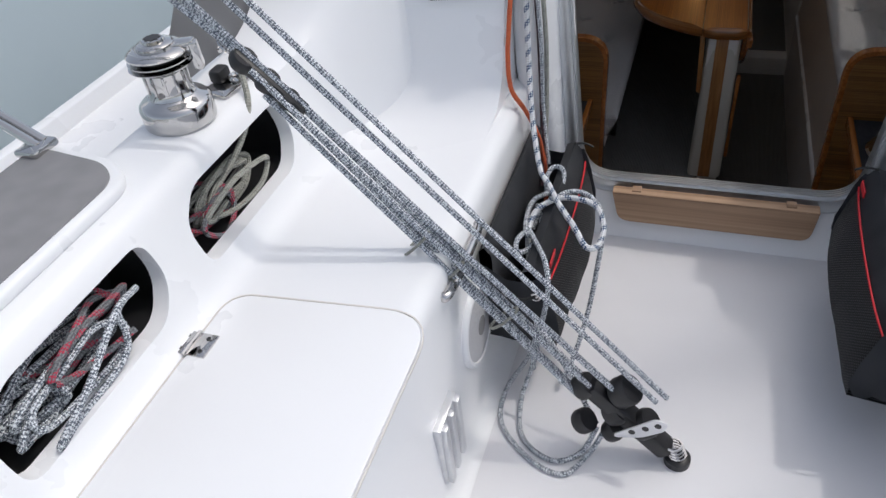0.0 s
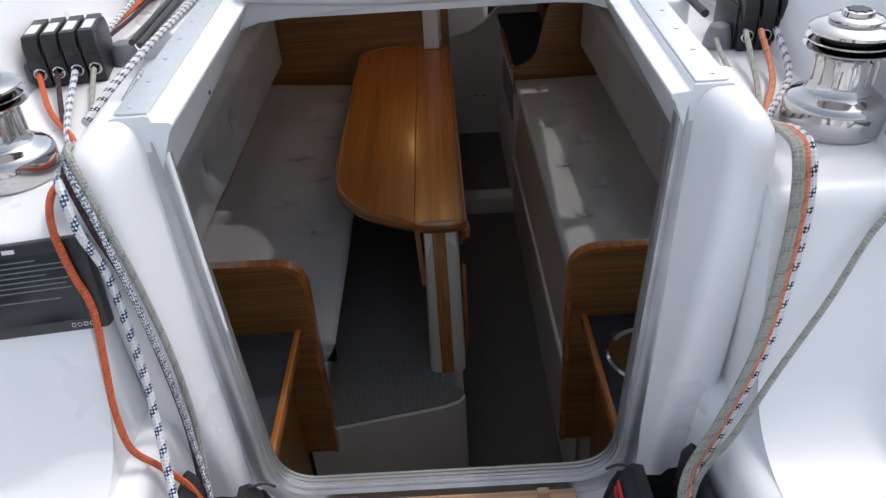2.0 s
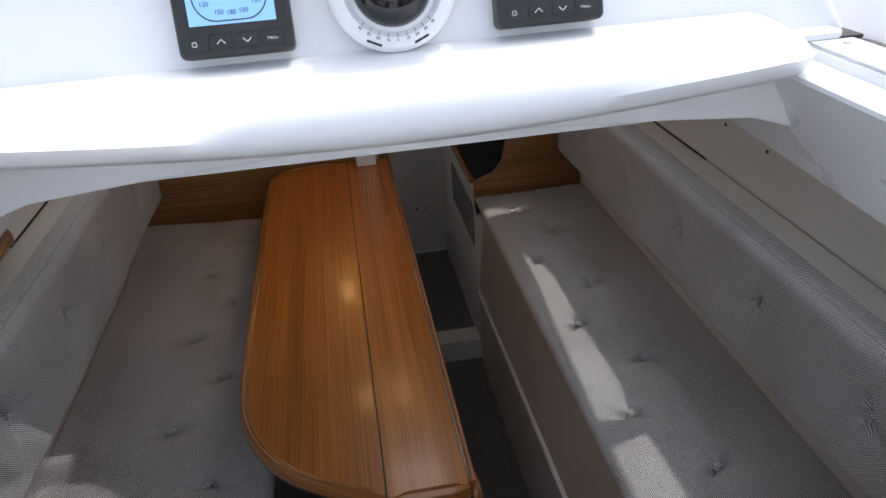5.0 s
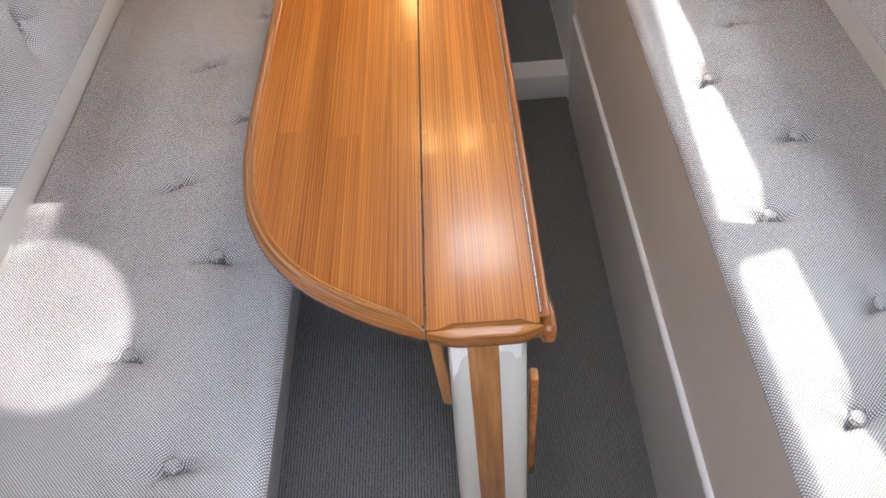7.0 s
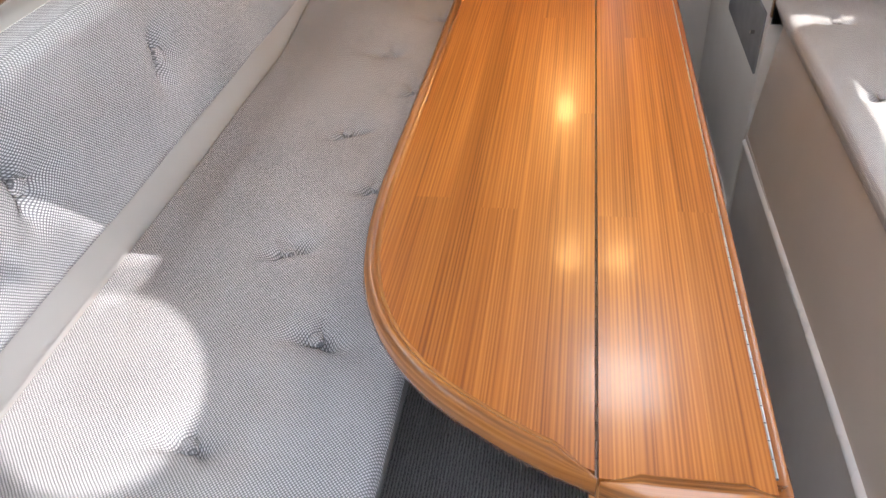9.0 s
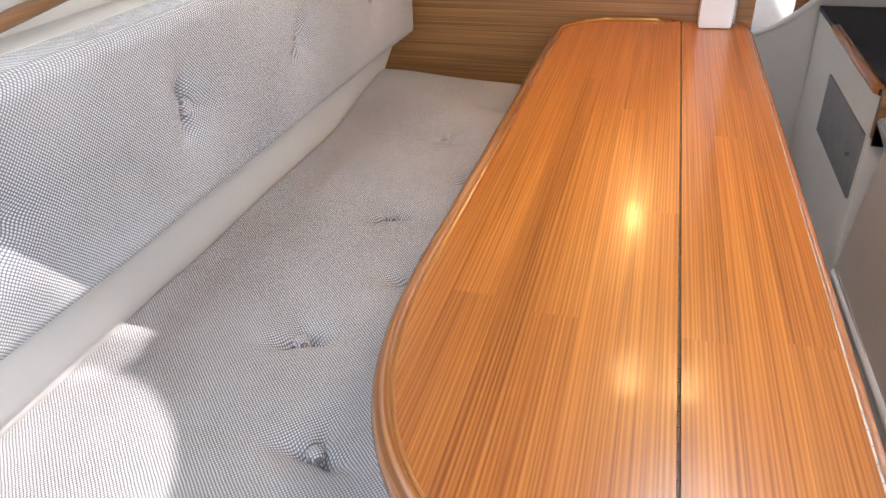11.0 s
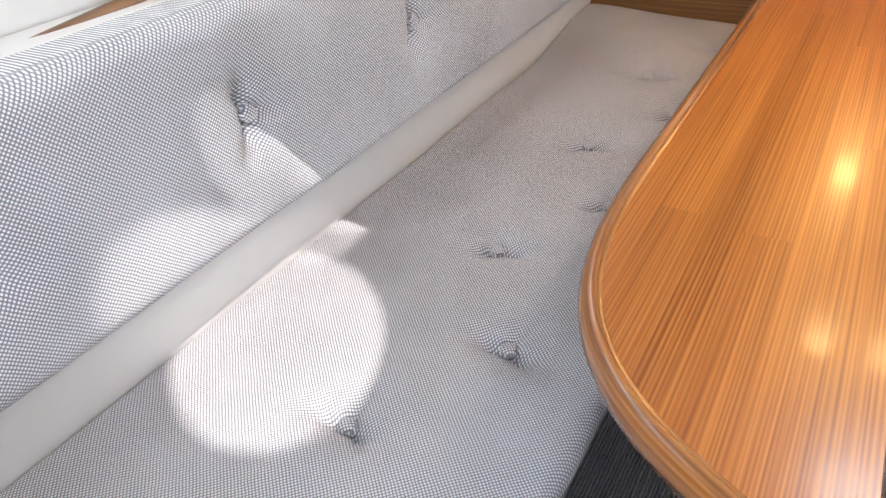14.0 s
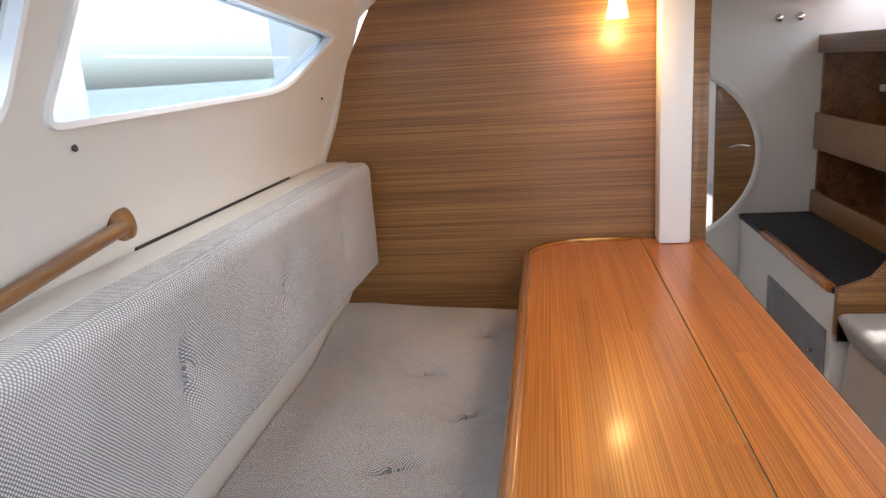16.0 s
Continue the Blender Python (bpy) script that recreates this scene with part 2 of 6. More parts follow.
def prism(outline, axis, a, b, r=0.0, seg=2):
    """A closed outline in the plane across an axis, drawn out from a to b. For y the outline is (x, z), for z (x, y), for x (y, z)."""
    bm = bmesh.new()
    put = {"y": lambda u, v, w: (u, w, v), "z": lambda u, v, w: (u, v, w), "x": lambda u, v, w: (w, u, v)}[axis]
    lo = [bm.verts.new(put(u, v, a)) for u, v in outline]
    hi = [bm.verts.new(put(u, v, b)) for u, v in outline]
    caps = [bm.faces.new(lo), bm.faces.new(hi)]
    for i in range(len(lo)):
        j = (i + 1) % len(lo)
        bm.faces.new((lo[i], lo[j], hi[j], hi[i]))
    bmesh.ops.recalc_face_normals(bm, faces=bm.faces)
    if r:
        edges = {e for f in caps for e in f.edges}
        bmesh.ops.bevel(bm, geom=list(edges), offset=r, segments=seg, affect="EDGES", profile=0.5)
    return bm


def rounded(points, r, n=5):
    """A polygon with its corners rounded: r is one radius, or one for each corner."""
    out, k = [], len(points)
    for i, p in enumerate(points):
        p = Vector(p).to_2d() if len(p) > 2 else Vector(p)
        a, b = Vector(points[i - 1]) - p, Vector(points[(i + 1) % k]) - p
        rr = r[i] if isinstance(r, (list, tuple)) else r
        if rr <= 0:
            out.append((p.x, p.y))
            continue
        rr = min(rr, 0.49 * a.length, 0.49 * b.length)
        s, e = p + a.normalized() * rr, p + b.normalized() * rr
        for j in range(n + 1):
            t = j / n
            q = s * (1 - t) ** 2 + p * 2 * t * (1 - t) + e * t * t
            out.append((q.x, q.y))
    return out


def smooth_path(points, n=8):
    """A curve through the points."""
    p = [Vector(q) for q in points]
    p = [2 * p[0] - p[1]] + p + [2 * p[-1] - p[-2]]
    out = []
    for i in range(1, len(p) - 2):
        for j in range(n):
            t = j / n
            out.append(0.5 * ((2 * p[i]) + (p[i + 1] - p[i - 1]) * t + (2 * p[i - 1] - 5 * p[i] + 4 * p[i + 1] - p[i + 2]) * t * t
                              + (3 * p[i] - p[i - 1] - 3 * p[i + 1] + p[i + 2]) * t ** 3))
    return out + [p[-2]]


def sweep(path, profile, closed=False, up=(0, 0, 1), caps=True):
    """A closed profile (across, up) carried along a path."""
    bm = bmesh.new()
    path = [Vector(p) for p in path]
    rings, n = [], len(path)
    length = 0.0
    uv = bm.loops.layers.uv.new("uv")
    far = []
    for i, p in enumerate(path):
        nxt = path[(i + 1) % n] if closed else path[min(i + 1, n - 1)]
        prv = path[i - 1] if closed else path[max(i - 1, 0)]
        way = (nxt - prv).normalized()
        side = way.cross(Vector(up))
        side = side.normalized() if side.length > 1e-5 else Vector((1, 0, 0))
        top = side.cross(way).normalized()
        rings.append([bm.verts.new(p + side * u + top * v) for u, v in profile])
        length += (p - path[i - 1]).length if i else 0
        far.append(length)
    k = len(profile)
    for i in range(n if closed else n - 1):
        a, b = rings[i], rings[(i + 1) % n]
        for j in range(k):
            f = bm.faces.new((a[j], a[(j + 1) % k], b[(j + 1) % k], b[j]))
            for loop, (s, w) in zip(f.loops, ((far[i], j), (far[i], j + 1), (far[(i + 1) % n], j + 1), (far[(i + 1) % n], j))):
                loop[uv].uv = (s, w / k)
    if caps and not closed:
        bm.faces.new(rings[0])
        bm.faces.new(rings[-1])
    return bm


def ring_profile(r, n=8, ry=None):
    return [(r * math.cos(2 * math.pi * i / n), (ry or r) * math.sin(2 * math.pi * i / n)) for i in range(n)]


def tube(points, r, n=8, fine=8, closed=False):
    return sweep(smooth_path(points, fine) if len(points) > 2 else points, ring_profile(r, n), closed)


def lathe(profile, n=28, bm=None):
    """A profile of (radius, height) turned round the z axis."""
    b = bmesh.new()
    rings = []
    for r, z in profile:
        rings.append([b.verts.new((r * math.cos(2 * math.pi * i / n), r * math.sin(2 * math.pi * i / n), z)) for i in range(n)])
    for a, c in zip(rings, rings[1:]):
        for i in range(n):
            b.faces.new((a[i], a[(i + 1) % n], c[(i + 1) % n], c[i]))
    b.faces.new(rings[0])
    b.faces.new(rings[-1])
    if bm is None:
        return b
    return join(bm, b)


def moved(bm, m):
    bmesh.ops.transform(bm, matrix=m, verts=bm.verts)
    return bm


def cut(ob, bm):
    """Takes the shape bm out of a mesh object."""
    me = bpy.data.meshes.new("cutter")
    bmesh.ops.recalc_face_normals(bm, faces=bm.faces)
    bm.to_mesh(me)
    bm.free()
    cutter = new("cutter", me)
    mod = ob.modifiers.new("cut", "BOOLEAN")
    mod.object, mod.operation, mod.solver = cutter, "DIFFERENCE", "EXACT"
    got = bpy.data.meshes.new_from_object(ob.evaluated_get(bpy.context.evaluated_depsgraph_get()))
    ob.modifiers.clear()
    old, ob.data = ob.data, got
    got.name = old.name
    bpy.data.objects.remove(cutter)
    bpy.data.meshes.remove(me)
    got.set_sharp_from_angle(angle=radians(38))


def structure(name, bm, mat, label, category, smooth=True):
    return tagged(part(name, bm, mat, smooth=smooth), label, category, kind="structure")


MID = 0.07   # the boat's centre line


def across(x):
    """The same distance on the other side of the centre line."""
    return 2 * MID - x


def offset_sheet(line, t):
    """A section line with thickness t to its right, as a closed outline."""
    p = [Vector(q) for q in line]
    back = []
    for i, q in enumerate(p):
        d = (p[min(i + 1, len(p) - 1)] - p[max(i - 1, 0)]).normalized()
        back.append((q.x + d.y * t, q.y - d.x * t))
    return [tuple(q) for q in p] + back[::-1]


# ---- the cockpit ----
FLOOR_Z, SEAT_Z, ROOF_Z, RAIL_Z = 0.95, 1.41, 1.785, 1.888

def seat_line(s):
    """Half section of the cockpit, from the well's floor to the side deck."""
    pts = [(0.0, 0.95), (0.43, 0.95), (0.455, 1.41), (0.83, 1.405), (0.90, 1.615), (1.06, 1.625), (1.13, 1.42), (1.60, 1.38)]
    radii = [0, 0.05, 0.045, 0.05, 0.035, 0.03, 0.03, 0]
    line = []
    for i, p in enumerate(pts):
        if radii[i] == 0:
            line.append(p)
            continue
        q, a, b = Vector(p), Vector(pts[i - 1]), Vector(pts[i + 1])
        s0, e0 = q + (a - q).normalized() * radii[i], q + (b - q).normalized() * radii[i]
        for j in range(7):
            t = j / 6
            c = s0 * (1 - t) ** 2 + q * 2 * t * (1 - t) + e0 * t * t
            line.append((c.x, c.y))
    return [(MID + s * x, z) for x, z in line]


port = seat_line(-1)
star = seat_line(1)
cockpit_port = structure("cockpit_moulding_port", prism(offset_sheet(port, -0.03), "y", -4.2, -1.02), GEL, "glossy white gelcoat cockpit seat and coaming", "cockpit seat")
cockpit_star = structure("cockpit_moulding_starboard", prism(offset_sheet(star, 0.03), "y", -4.2, -1.02), GEL, "glossy white gelcoat cockpit seat and coaming", "cockpit seat")
structure("floor_cockpit", block(-0.32, 0.46, -4.2, -1.07, 0.945, 0.954), NONSKID, "white moulded cockpit floor with fine texture", "floor")
structure("wall_transom", block(-1.6, 1.74, -4.26, -4.2, 0.4, 1.75), GEL, "plain white gelcoat stern wall", "wall")

# rope pockets in the port coaming
for y0, y1 in ((-1.90, -1.53), (-2.36, -1.99)):
    shape = rounded([(y0, 1.45), (y1 - 0.05, 1.45), (y1, 1.50), (y1, 1.575), (y0 + 0.06, 1.575), (y0, 1.53)], 0.03)
    cut(cockpit_port, prism(shape, "x", -0.90, -0.70))
    bin_shape = rounded([(y0 - 0.02, 1.43), (y1 + 0.02, 1.43), (y1 + 0.02, 1.585), (y0 - 0.02, 1.585)], 0.02)
    inner = prism(bin_shape, "x", -0.95, -0.79)
    for v in inner.verts:
        if v.co.x > -0.85:
            v.co.x = -0.786 - (v.co.z - 1.405) / 3
    # pocket lining is black against the white coaming
    box = structure("rope_pocket", inner, BLACK, "black-lined rope pocket recessed into the coaming", "recess")
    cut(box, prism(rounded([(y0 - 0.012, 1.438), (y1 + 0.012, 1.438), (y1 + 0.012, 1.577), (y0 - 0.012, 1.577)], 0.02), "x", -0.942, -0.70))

# wall below and beside the companionway
def plane_y(z):
    return -1.03 + (z - 1.10) * 0.133

opening = rounded([(-0.262, 1.112), (0.412, 1.112), (0.486, 1.95), (-0.338, 1.95)], [0.085, 0.085, 0, 0], 8)
wall = structure("wall_companionway", prism([(-1.12, 0.2), (-1.08, 0.97), (-1.045, 1.02), (-1.03, 1.10), (plane_y(1.84), 1.84), (plane_y(1.84) + 0.014, 1.84), (-1.016, 1.10), (-1.016, 0.2)], "x", -0.43, 0.57),
                 GEL, "white gelcoat wall round the companionway opening", "wall")
cut(wall, prism(opening, "y", -1.3, -0.7))
for s, name in ((-1, "wall_aft_port"), (1, "wall_aft_starboard")):
    a, b = sorted((MID + s * 0.495, MID + s * 1.26))
    section = rounded([(-1.62, 1.37), (-1.62, 1.4035), (-1.205, 1.4125), (-1.10, ROOF_Z), (-0.80, ROOF_Z), (-0.80, 1.37)], [0, 0, 0.12, 0.035, 0, 0], 14)
    structure(name, prism(section, "x", a, b), GEL, "white gelcoat face of the cabin behind the cockpit seat", "wall")
    # coaming sweeping up into the cabin face
    bm, rings = bmesh.new(), []
    for k in range(13):
        t = k / 12
        e = t * t * (3 - 2 * t) * t
        y = -1.505 + 0.385 * t
        line = [(0.826 - 0.17 * e, 1.400 + 0.03 * e), (0.846 - 0.16 * e, 1.455 + 0.06 * e), (0.880 - 0.15 * e, 1.560 + 0.10 * e), (0.900 - 0.13 * e, 1.606 + 0.13 * e), (0.930 - 0.10 * e, 1.619 + 0.145 * e), (1.05, 1.621 + 0.150 * e), (1.10, 1.500 + 0.10 * e), (1.10, 1.40)]
        rings.append([bm.verts.new((MID + s * u, y, z)) for u, z in line])
    for p, q in zip(rings, rings[1:]):
        for i in range(len(p) - 1):
            bm.faces.new((p[i], p[i + 1], q[i + 1], q[i]))
    bm.faces.new(rings[0]); bm.faces.new(rings[-1])
    structure("coaming_" + ("port" if s < 0 else "starboard"), bm, GEL, "white gelcoat coaming sweeping up into the cabin face", "coaming")
    # rounded jamb beside the opening
    bm = bmesh.new()
    rings = []
    for z, xi, xo, yf in ((0.96, 0.385, 0.455, -1.070), (1.10, 0.380, 0.465, -1.070), (1.17, 0.374, 0.468, -1.078), (1.25, 0.378, 0.476, -1.086), (1.45, 0.396, 0.492, -1.094), (1.70, 0.412, 0.505, -1.086), (1.80, 0.420, 0.507, -1.077), (1.835, 0.421, 0.506, -1.073), (1.857, 0.424, 0.502, -1.063), (1.872, 0.430, 0.495, -1.049), (1.880, 0.438, 0.486, -1.033), (1.884, 0.448, 0.475, -1.010)):
        yb = plane_y(z) + 0.06
        ring = rounded([(xi, yb), (xi, plane_y(z) - 0.004), (xi + 0.02, yf), (xo, yf), (xo + 0.015, yb)], [0, 0.02, 0.03, 0.05, 0], 5)
        rings.append([bm.verts.new((MID + s * x, y, z)) for x, y in ring])
    for p, q in zip(rings, rings[1:]):
        for i in range(len(p)):
            bm.faces.new((p[i], p[(i + 1) % len(p)], q[(i + 1) % len(q)], q[i]))
    bm.faces.new(rings[0]); bm.faces.new(rings[-1])
    structure("jamb_" + ("port" if s < 0 else "starboard"), bm, GEL, "rounded white gelcoat jamb beside the companionway", "door jamb")

# aluminium channel round the opening
inner = [(x, z) for x, z in rounded([(-0.338, 1.845), (-0.262, 1.112), (0.412, 1.112), (0.482, 1.855)], [0, 0.085, 0.085, 0], 10)]
track_path = [Vector((x, plane_y(z) - 0.004, z)) for x, z in inner]
fine = []
for a, b in zip(track_path, track_path[1:]):
    fine += [a.lerp(b, k / 3) for k in range(3)]
fine.append(track_path[-1])
track = thing("washboard_channel", "ribbed aluminium channel framing the companionway opening", "door frame", kind="structure")
for low in (-0.036, -0.026, -0.016, -0.006):
    part("rib", sweep(fine, [(-0.005, low), (0.002, low), (0.002, low + 0.0055), (-0.005, low + 0.0055)], up=(0, -1, 0.13)), CHANNEL, track)
part("channel_bed", sweep(fine, [(0.0005, -0.040), (0.037, -0.040), (0.037, 0.008), (0.030, 0.012), (0.022, 0.008), (0.006, 0.008), (0.0005, 0.012)], up=(0, -1, 0.13)), CHANNEL, track)

board = thing("threshold_board", "bare teak threshold board fixed under the companionway", "board")
part("plank", prism(rounded([(-0.172, 1.105), (0.330, 1.105), (0.322, 1.012), (-0.152, 1.012)], [0.004, 0.004, 0.03, 0.03]), "y", -1.085, -1.052, 0.004), TEAK, board)
for x in (-0.11, 0.265):
    part("clip", block(x - 0.012, x + 0.012, -1.075, -1.05, 1.103, 1.109, 0.002), TEAK, board)

# ---- coachroof with the sliding hatch ----
for x0, x1, name in ((-0.90, -0.425, "roof_port"), (0.580, 0.86, "roof_starboard")):
    structure(name, block(x0, x1, -1.0, 0.9, 1.735, ROOF_Z - 0.002), GEL, "white gelcoat coachroof", "roof")
structure("roof_garage", block(-0.360, 0.490, -0.19, 0.9, 1.806, 1.85), GEL, "white gelcoat roof inside the hatch garage", "roof")
# unseen block added to keep sun from leaking between the roof pieces
structure("roof_garage_end", block(-0.474, 0.604, 0.86, 0.91, 1.736, 1.875), GEL, "unseen white gelcoat block closing the light gap in the hatch garage", "roof")
fore_roof = structure("roof_fore", block(-0.72, 0.86, 0.9, 4.6, 1.735, ROOF_Z), GEL, "white gelcoat coachroof forward of the hatch", "roof")
RAIL_MID = 0.077


def rail_at(y, aft, fore):
    """Distance from the hatch's middle line, spreading from the aft end to the garage."""
    return aft + (fore - aft) * (y + 1.0) / 0.8


for s in (-1, 1):
    side = "port" if s < 0 else "starboard"
    bm, rings = bmesh.new(), []
    for y in (-0.945, -0.7, -0.4, -0.1, 0.3, 0.91):
        low, lip, step, out = rail_at(y, 0.437, 0.480), rail_at(y, 0.376, 0.398), rail_at(y, 0.408, 0.442), rail_at(y, 0.472, 0.506)
        line = [(low, 1.73), (lip + 0.007, RAIL_Z - 0.026), (lip + 0.001, RAIL_Z - 0.019), (lip + 0.001, RAIL_Z - 0.014), (lip + 0.006, RAIL_Z - 0.0115), (step - 0.002, RAIL_Z - 0.010), (step, RAIL_Z), (out - 0.010, RAIL_Z), (out - 0.003, RAIL_Z - 0.003), (out, RAIL_Z - 0.010), (out + 0.012, 1.73)]
        rings.append([bm.verts.new((RAIL_MID + s * u, y, z)) for u, z in line])
    for p, q in zip(rings, rings[1:]):
        for i in range(len(p)):
            bm.faces.new((p[i], p[(i + 1) % len(p)], q[(i + 1) % len(q)], q[i]))
    bm.faces.new(rings[0]); bm.faces.new(rings[-1])
    structure("hatch_coaming_" + side, bm, GEL, "white raised coaming carrying the sliding hatch", "coaming")
    strip = thing("hatch_rail", "brushed metal hatch slide rail with countersunk screws", "rail", group="hatch rails")
    ya, yb = -0.938, -0.22
    plate = [(RAIL_MID + s * rail_at(ya, 0.410, 0.445), ya), (RAIL_MID + s * rail_at(ya, 0.463, 0.497), ya), (RAIL_MID + s * rail_at(yb, 0.463, 0.497), yb), (RAIL_MID + s * rail_at(yb, 0.410, 0.445), yb)]
    part("plate", prism(rounded(plate, [0.004, 0.010, 0.002, 0.002]), "z", RAIL_Z, RAIL_Z + 0.004, 0.001), STRIP, strip)
    for k in range(7):
        y = -0.915 + 0.110 * k
        part("screw", moved(lathe([(0.0045, 0), (0.004, 0.0015), (0.001, 0.001)], 12), pose(RAIL_MID + s * rail_at(y, 0.442, 0.476), y, RAIL_Z + 0.0042)), ALU, strip)
    a, b = sorted((RAIL_MID + s * 0.485, RAIL_MID + s * (0.636 if s < 0 else 0.600)))
    structure("roof_ledge_" + side, block(a, b, -0.34 if s > 0 else -0.36, 0.32, 1.735, 1.838, 0.014, 3), GEL, "white gelcoat ledge beside the hatch rail", "roof")

# hatch garage pod with the instruments
pod = thing("hatch_garage", "white moulded hatch garage pod carrying instruments and compass", "hatch garage")
outline = rounded([(-0.455, 1.86), (-0.415, 1.965), (-0.30, 2.055), (0.07, 2.085), (0.44, 2.055), (0.555, 1.965), (0.60, 1.86)], [0, 0.05, 0.12, 0.2, 0.12, 0.05, 0], 6)
bm = bmesh.new()
rings = []
for y, k, dz in ((-0.20, 1.0, 0.0), (0.3, 0.98, -0.01), (0.8, 0.93, -0.08)):
    rings.append([bm.verts.new((MID + (x - MID) * k, y + (0.03 * (z - 1.93) / 0.12 if y < 0 else 0), z + dz * (z - 1.86) / 0.2)) for x, z in outline])
for p, q in zip(rings, rings[1:]):
    for i in range(len(p)):
        bm.faces.new((p[i], p[(i + 1) % len(p)], q[(i + 1) % len(q)], q[i]))
front = bm.faces.new(rings[0]); bm.faces.new(rings[-1])
bmesh.ops.recalc_face_normals(bm, faces=bm.faces)
bmesh.ops.bevel(bm, geom=[e for e in front.edges], offset=0.018, segments=3, affect="EDGES", profile=0.5)
part("pod", bm, GEL, pod)
bm, rings = bmesh.new(), []
for k in range(41):
    u = k / 40
    x = -0.338 + 0.828 * (0.5 - 0.5 * math.cos(math.pi * u))
    end = min(x + 0.338, 0.490 - x) / 0.032
    full = math.sqrt(max(0.0, 1 - (1 - min(1.0, end)) ** 2)) if end < 1 else 1.0
    zb = 1.873 - 0.024 * math.sin(math.pi * (x + 0.338) / 0.828)
    section = [(-0.16, zb + 0.004), (-0.270, zb), (-0.296, zb + 0.003), (-0.310, zb + 0.012), (-0.315, zb + 0.026), (-0.311, 1.893), (-0.300, 1.906), (-0.282, 1.914), (-0.255, 1.919), (-0.215, 1.923), (-0.16, 1.926)]
    mid = (zb + 1.923) / 2
    rings.append([bm.verts.new((x, -0.245 + (y + 0.245) * (0.55 + 0.45 * full) if y < -0.245 else y, mid + (z - mid) * (0.25 + 0.75 * full))) for y, z in section])
for p, q in zip(rings, rings[1:]):
    for i in range(len(p)):
        bm.faces.new((p[i], p[(i + 1) % len(p)], q[(i + 1) % len(q)], q[i]))
bm.faces.new(rings[0]); bm.faces.new(rings[-1])
part("hatch_lip", bm, GEL, pod)
arch = [(0.468 - 0.780 * k / 14, 1.811 + 0.022 * math.sin(math.pi * k / 14)) for k in range(15)]
part("hatch_slide", prism([(-0.405, 1.732), (-0.405, 1.90), (0.560, 1.90), (0.560, 1.732), (0.553, 1.752), (0.538, 1.777), (0.514, 1.796)] + arch + [(-0.358, 1.796), (-0.382, 1.777), (-0.398, 1.752)], "y", -0.235, -0.19, 0.005), GEL, pod)
for x in (-0.385, 0.535):
    part("rubber_seal", block(x - 0.05, x + 0.05, -0.235, -0.16, 1.889, 1.8945, 0.002), RUBBER, pod)

# low spray coaming round the hatch
arc = []
for k in range(25):
    a = math.pi * k / 24
    c = math.cos(a)
    arc.append(Vector((MID + 0.75 * math.copysign(abs(c) ** 0.55, c), -0.15 + 0.62 * math.sin(a) ** 0.8, 0)))
legs = [Vector((MID + 0.75, -1.02 + 0.87 * k / 8, 0)) for k in range(8)]
line = legs + arc + [Vector((2 * MID - p.x, p.y, 0)) for p in reversed(legs)]
line = [Vector((MID + (p.x - MID) * (1.13 if p.x < MID else 1.0), p.y, 0)) for p in line]
rows = []
spray = thing("spray_coaming", "white moulded spray coaming with a grey rail round the hatch", "coaming")
bm = bmesh.new()
for p in line:
    d = Vector((p.x - MID, (p.y + 0.15) if p.y > -0.15 else 0, 0)).normalized()
    h = 0.17 + 0.05 * max(0, min(1, (p.y + 1.0) / 0.8))
    rows.append([bm.verts.new(p + d * u + Vector((0, 0, z))) for u, z in ((-0.055, ROOF_Z - 0.02), (-0.035, ROOF_Z + 0.015), (-0.015, ROOF_Z + h * 0.7), (0.0, ROOF_Z + h), (0.045, ROOF_Z + h), (0.055, ROOF_Z - 0.02))])
for p, q in zip(rows, rows[1:]):
    for i in range(5):
        bm.faces.new((p[i], p[i + 1], q[i + 1], q[i]))
part("moulding", bm, GEL, spray)
bm = bmesh.new()
rows = []
for p in line:
    d = Vector((p.x - MID, (p.y + 0.15) if p.y > -0.15 else 0, 0)).normalized()
    h = 0.17 + 0.05 * max(0, min(1, (p.y + 1.0) / 0.8))
    rows.append([bm.verts.new(p + d * u + Vector((0, 0, ROOF_Z + h + z))) for u, z in ((0.0, -0.004), (0.005, 0.016), (0.045, 0.016), (0.051, -0.004))])
for p, q in zip(rows, rows[1:]):
    for i in range(3):
        bm.faces.new((p[i], p[i + 1], q[i + 1], q[i]))
part("bolt_rope_rail", bm, GREY_PAD, spray, "grey rail for the spray hood")

# ---- the cabin ----
BULK = 1.735
structure("floor_aft", block(-0.42, 0.10, -0.985, -0.20, -0.03, -0.002), CARPET, "dark grey carpeted sole below the companionway", "floor")
structure("floor_aisle", block(0.10, 0.53, -1.0, 3.2, -0.03, 0.0), CARPET, "dark grey carpeted cabin sole", "floor")
aft_edge = [(-0.40, -0.290), (-0.31, -0.275), (-0.109, -0.235), (0.0, -0.215), (0.066, -0.200), (0.115, -0.180), (0.134, -0.155), (0.128, -0.125), (0.095, -0.11), (0.06, -0.09)]
raised = aft_edge + [(0.06, BULK), (-0.40, BULK)]
structure("floor_raised_base", prism(raised, "z", 0.0, 0.452), LINER_GREY, "grey moulded step face of the raised port floor", "floor")
structure("floor_raised", prism([(x - 0.004, y + 0.012) for x, y in raised[:-2]] + raised[-2:], "z", 0.448, 0.460, 0.003), CARPET, "dark grey carpet on the raised port floor", "floor")
structure("wall_hull_aft", block(-1.2, 1.34, -1.02, -0.985, -0.1, 1.0), LINER, "plain liner wall behind the companionway steps", "wall")
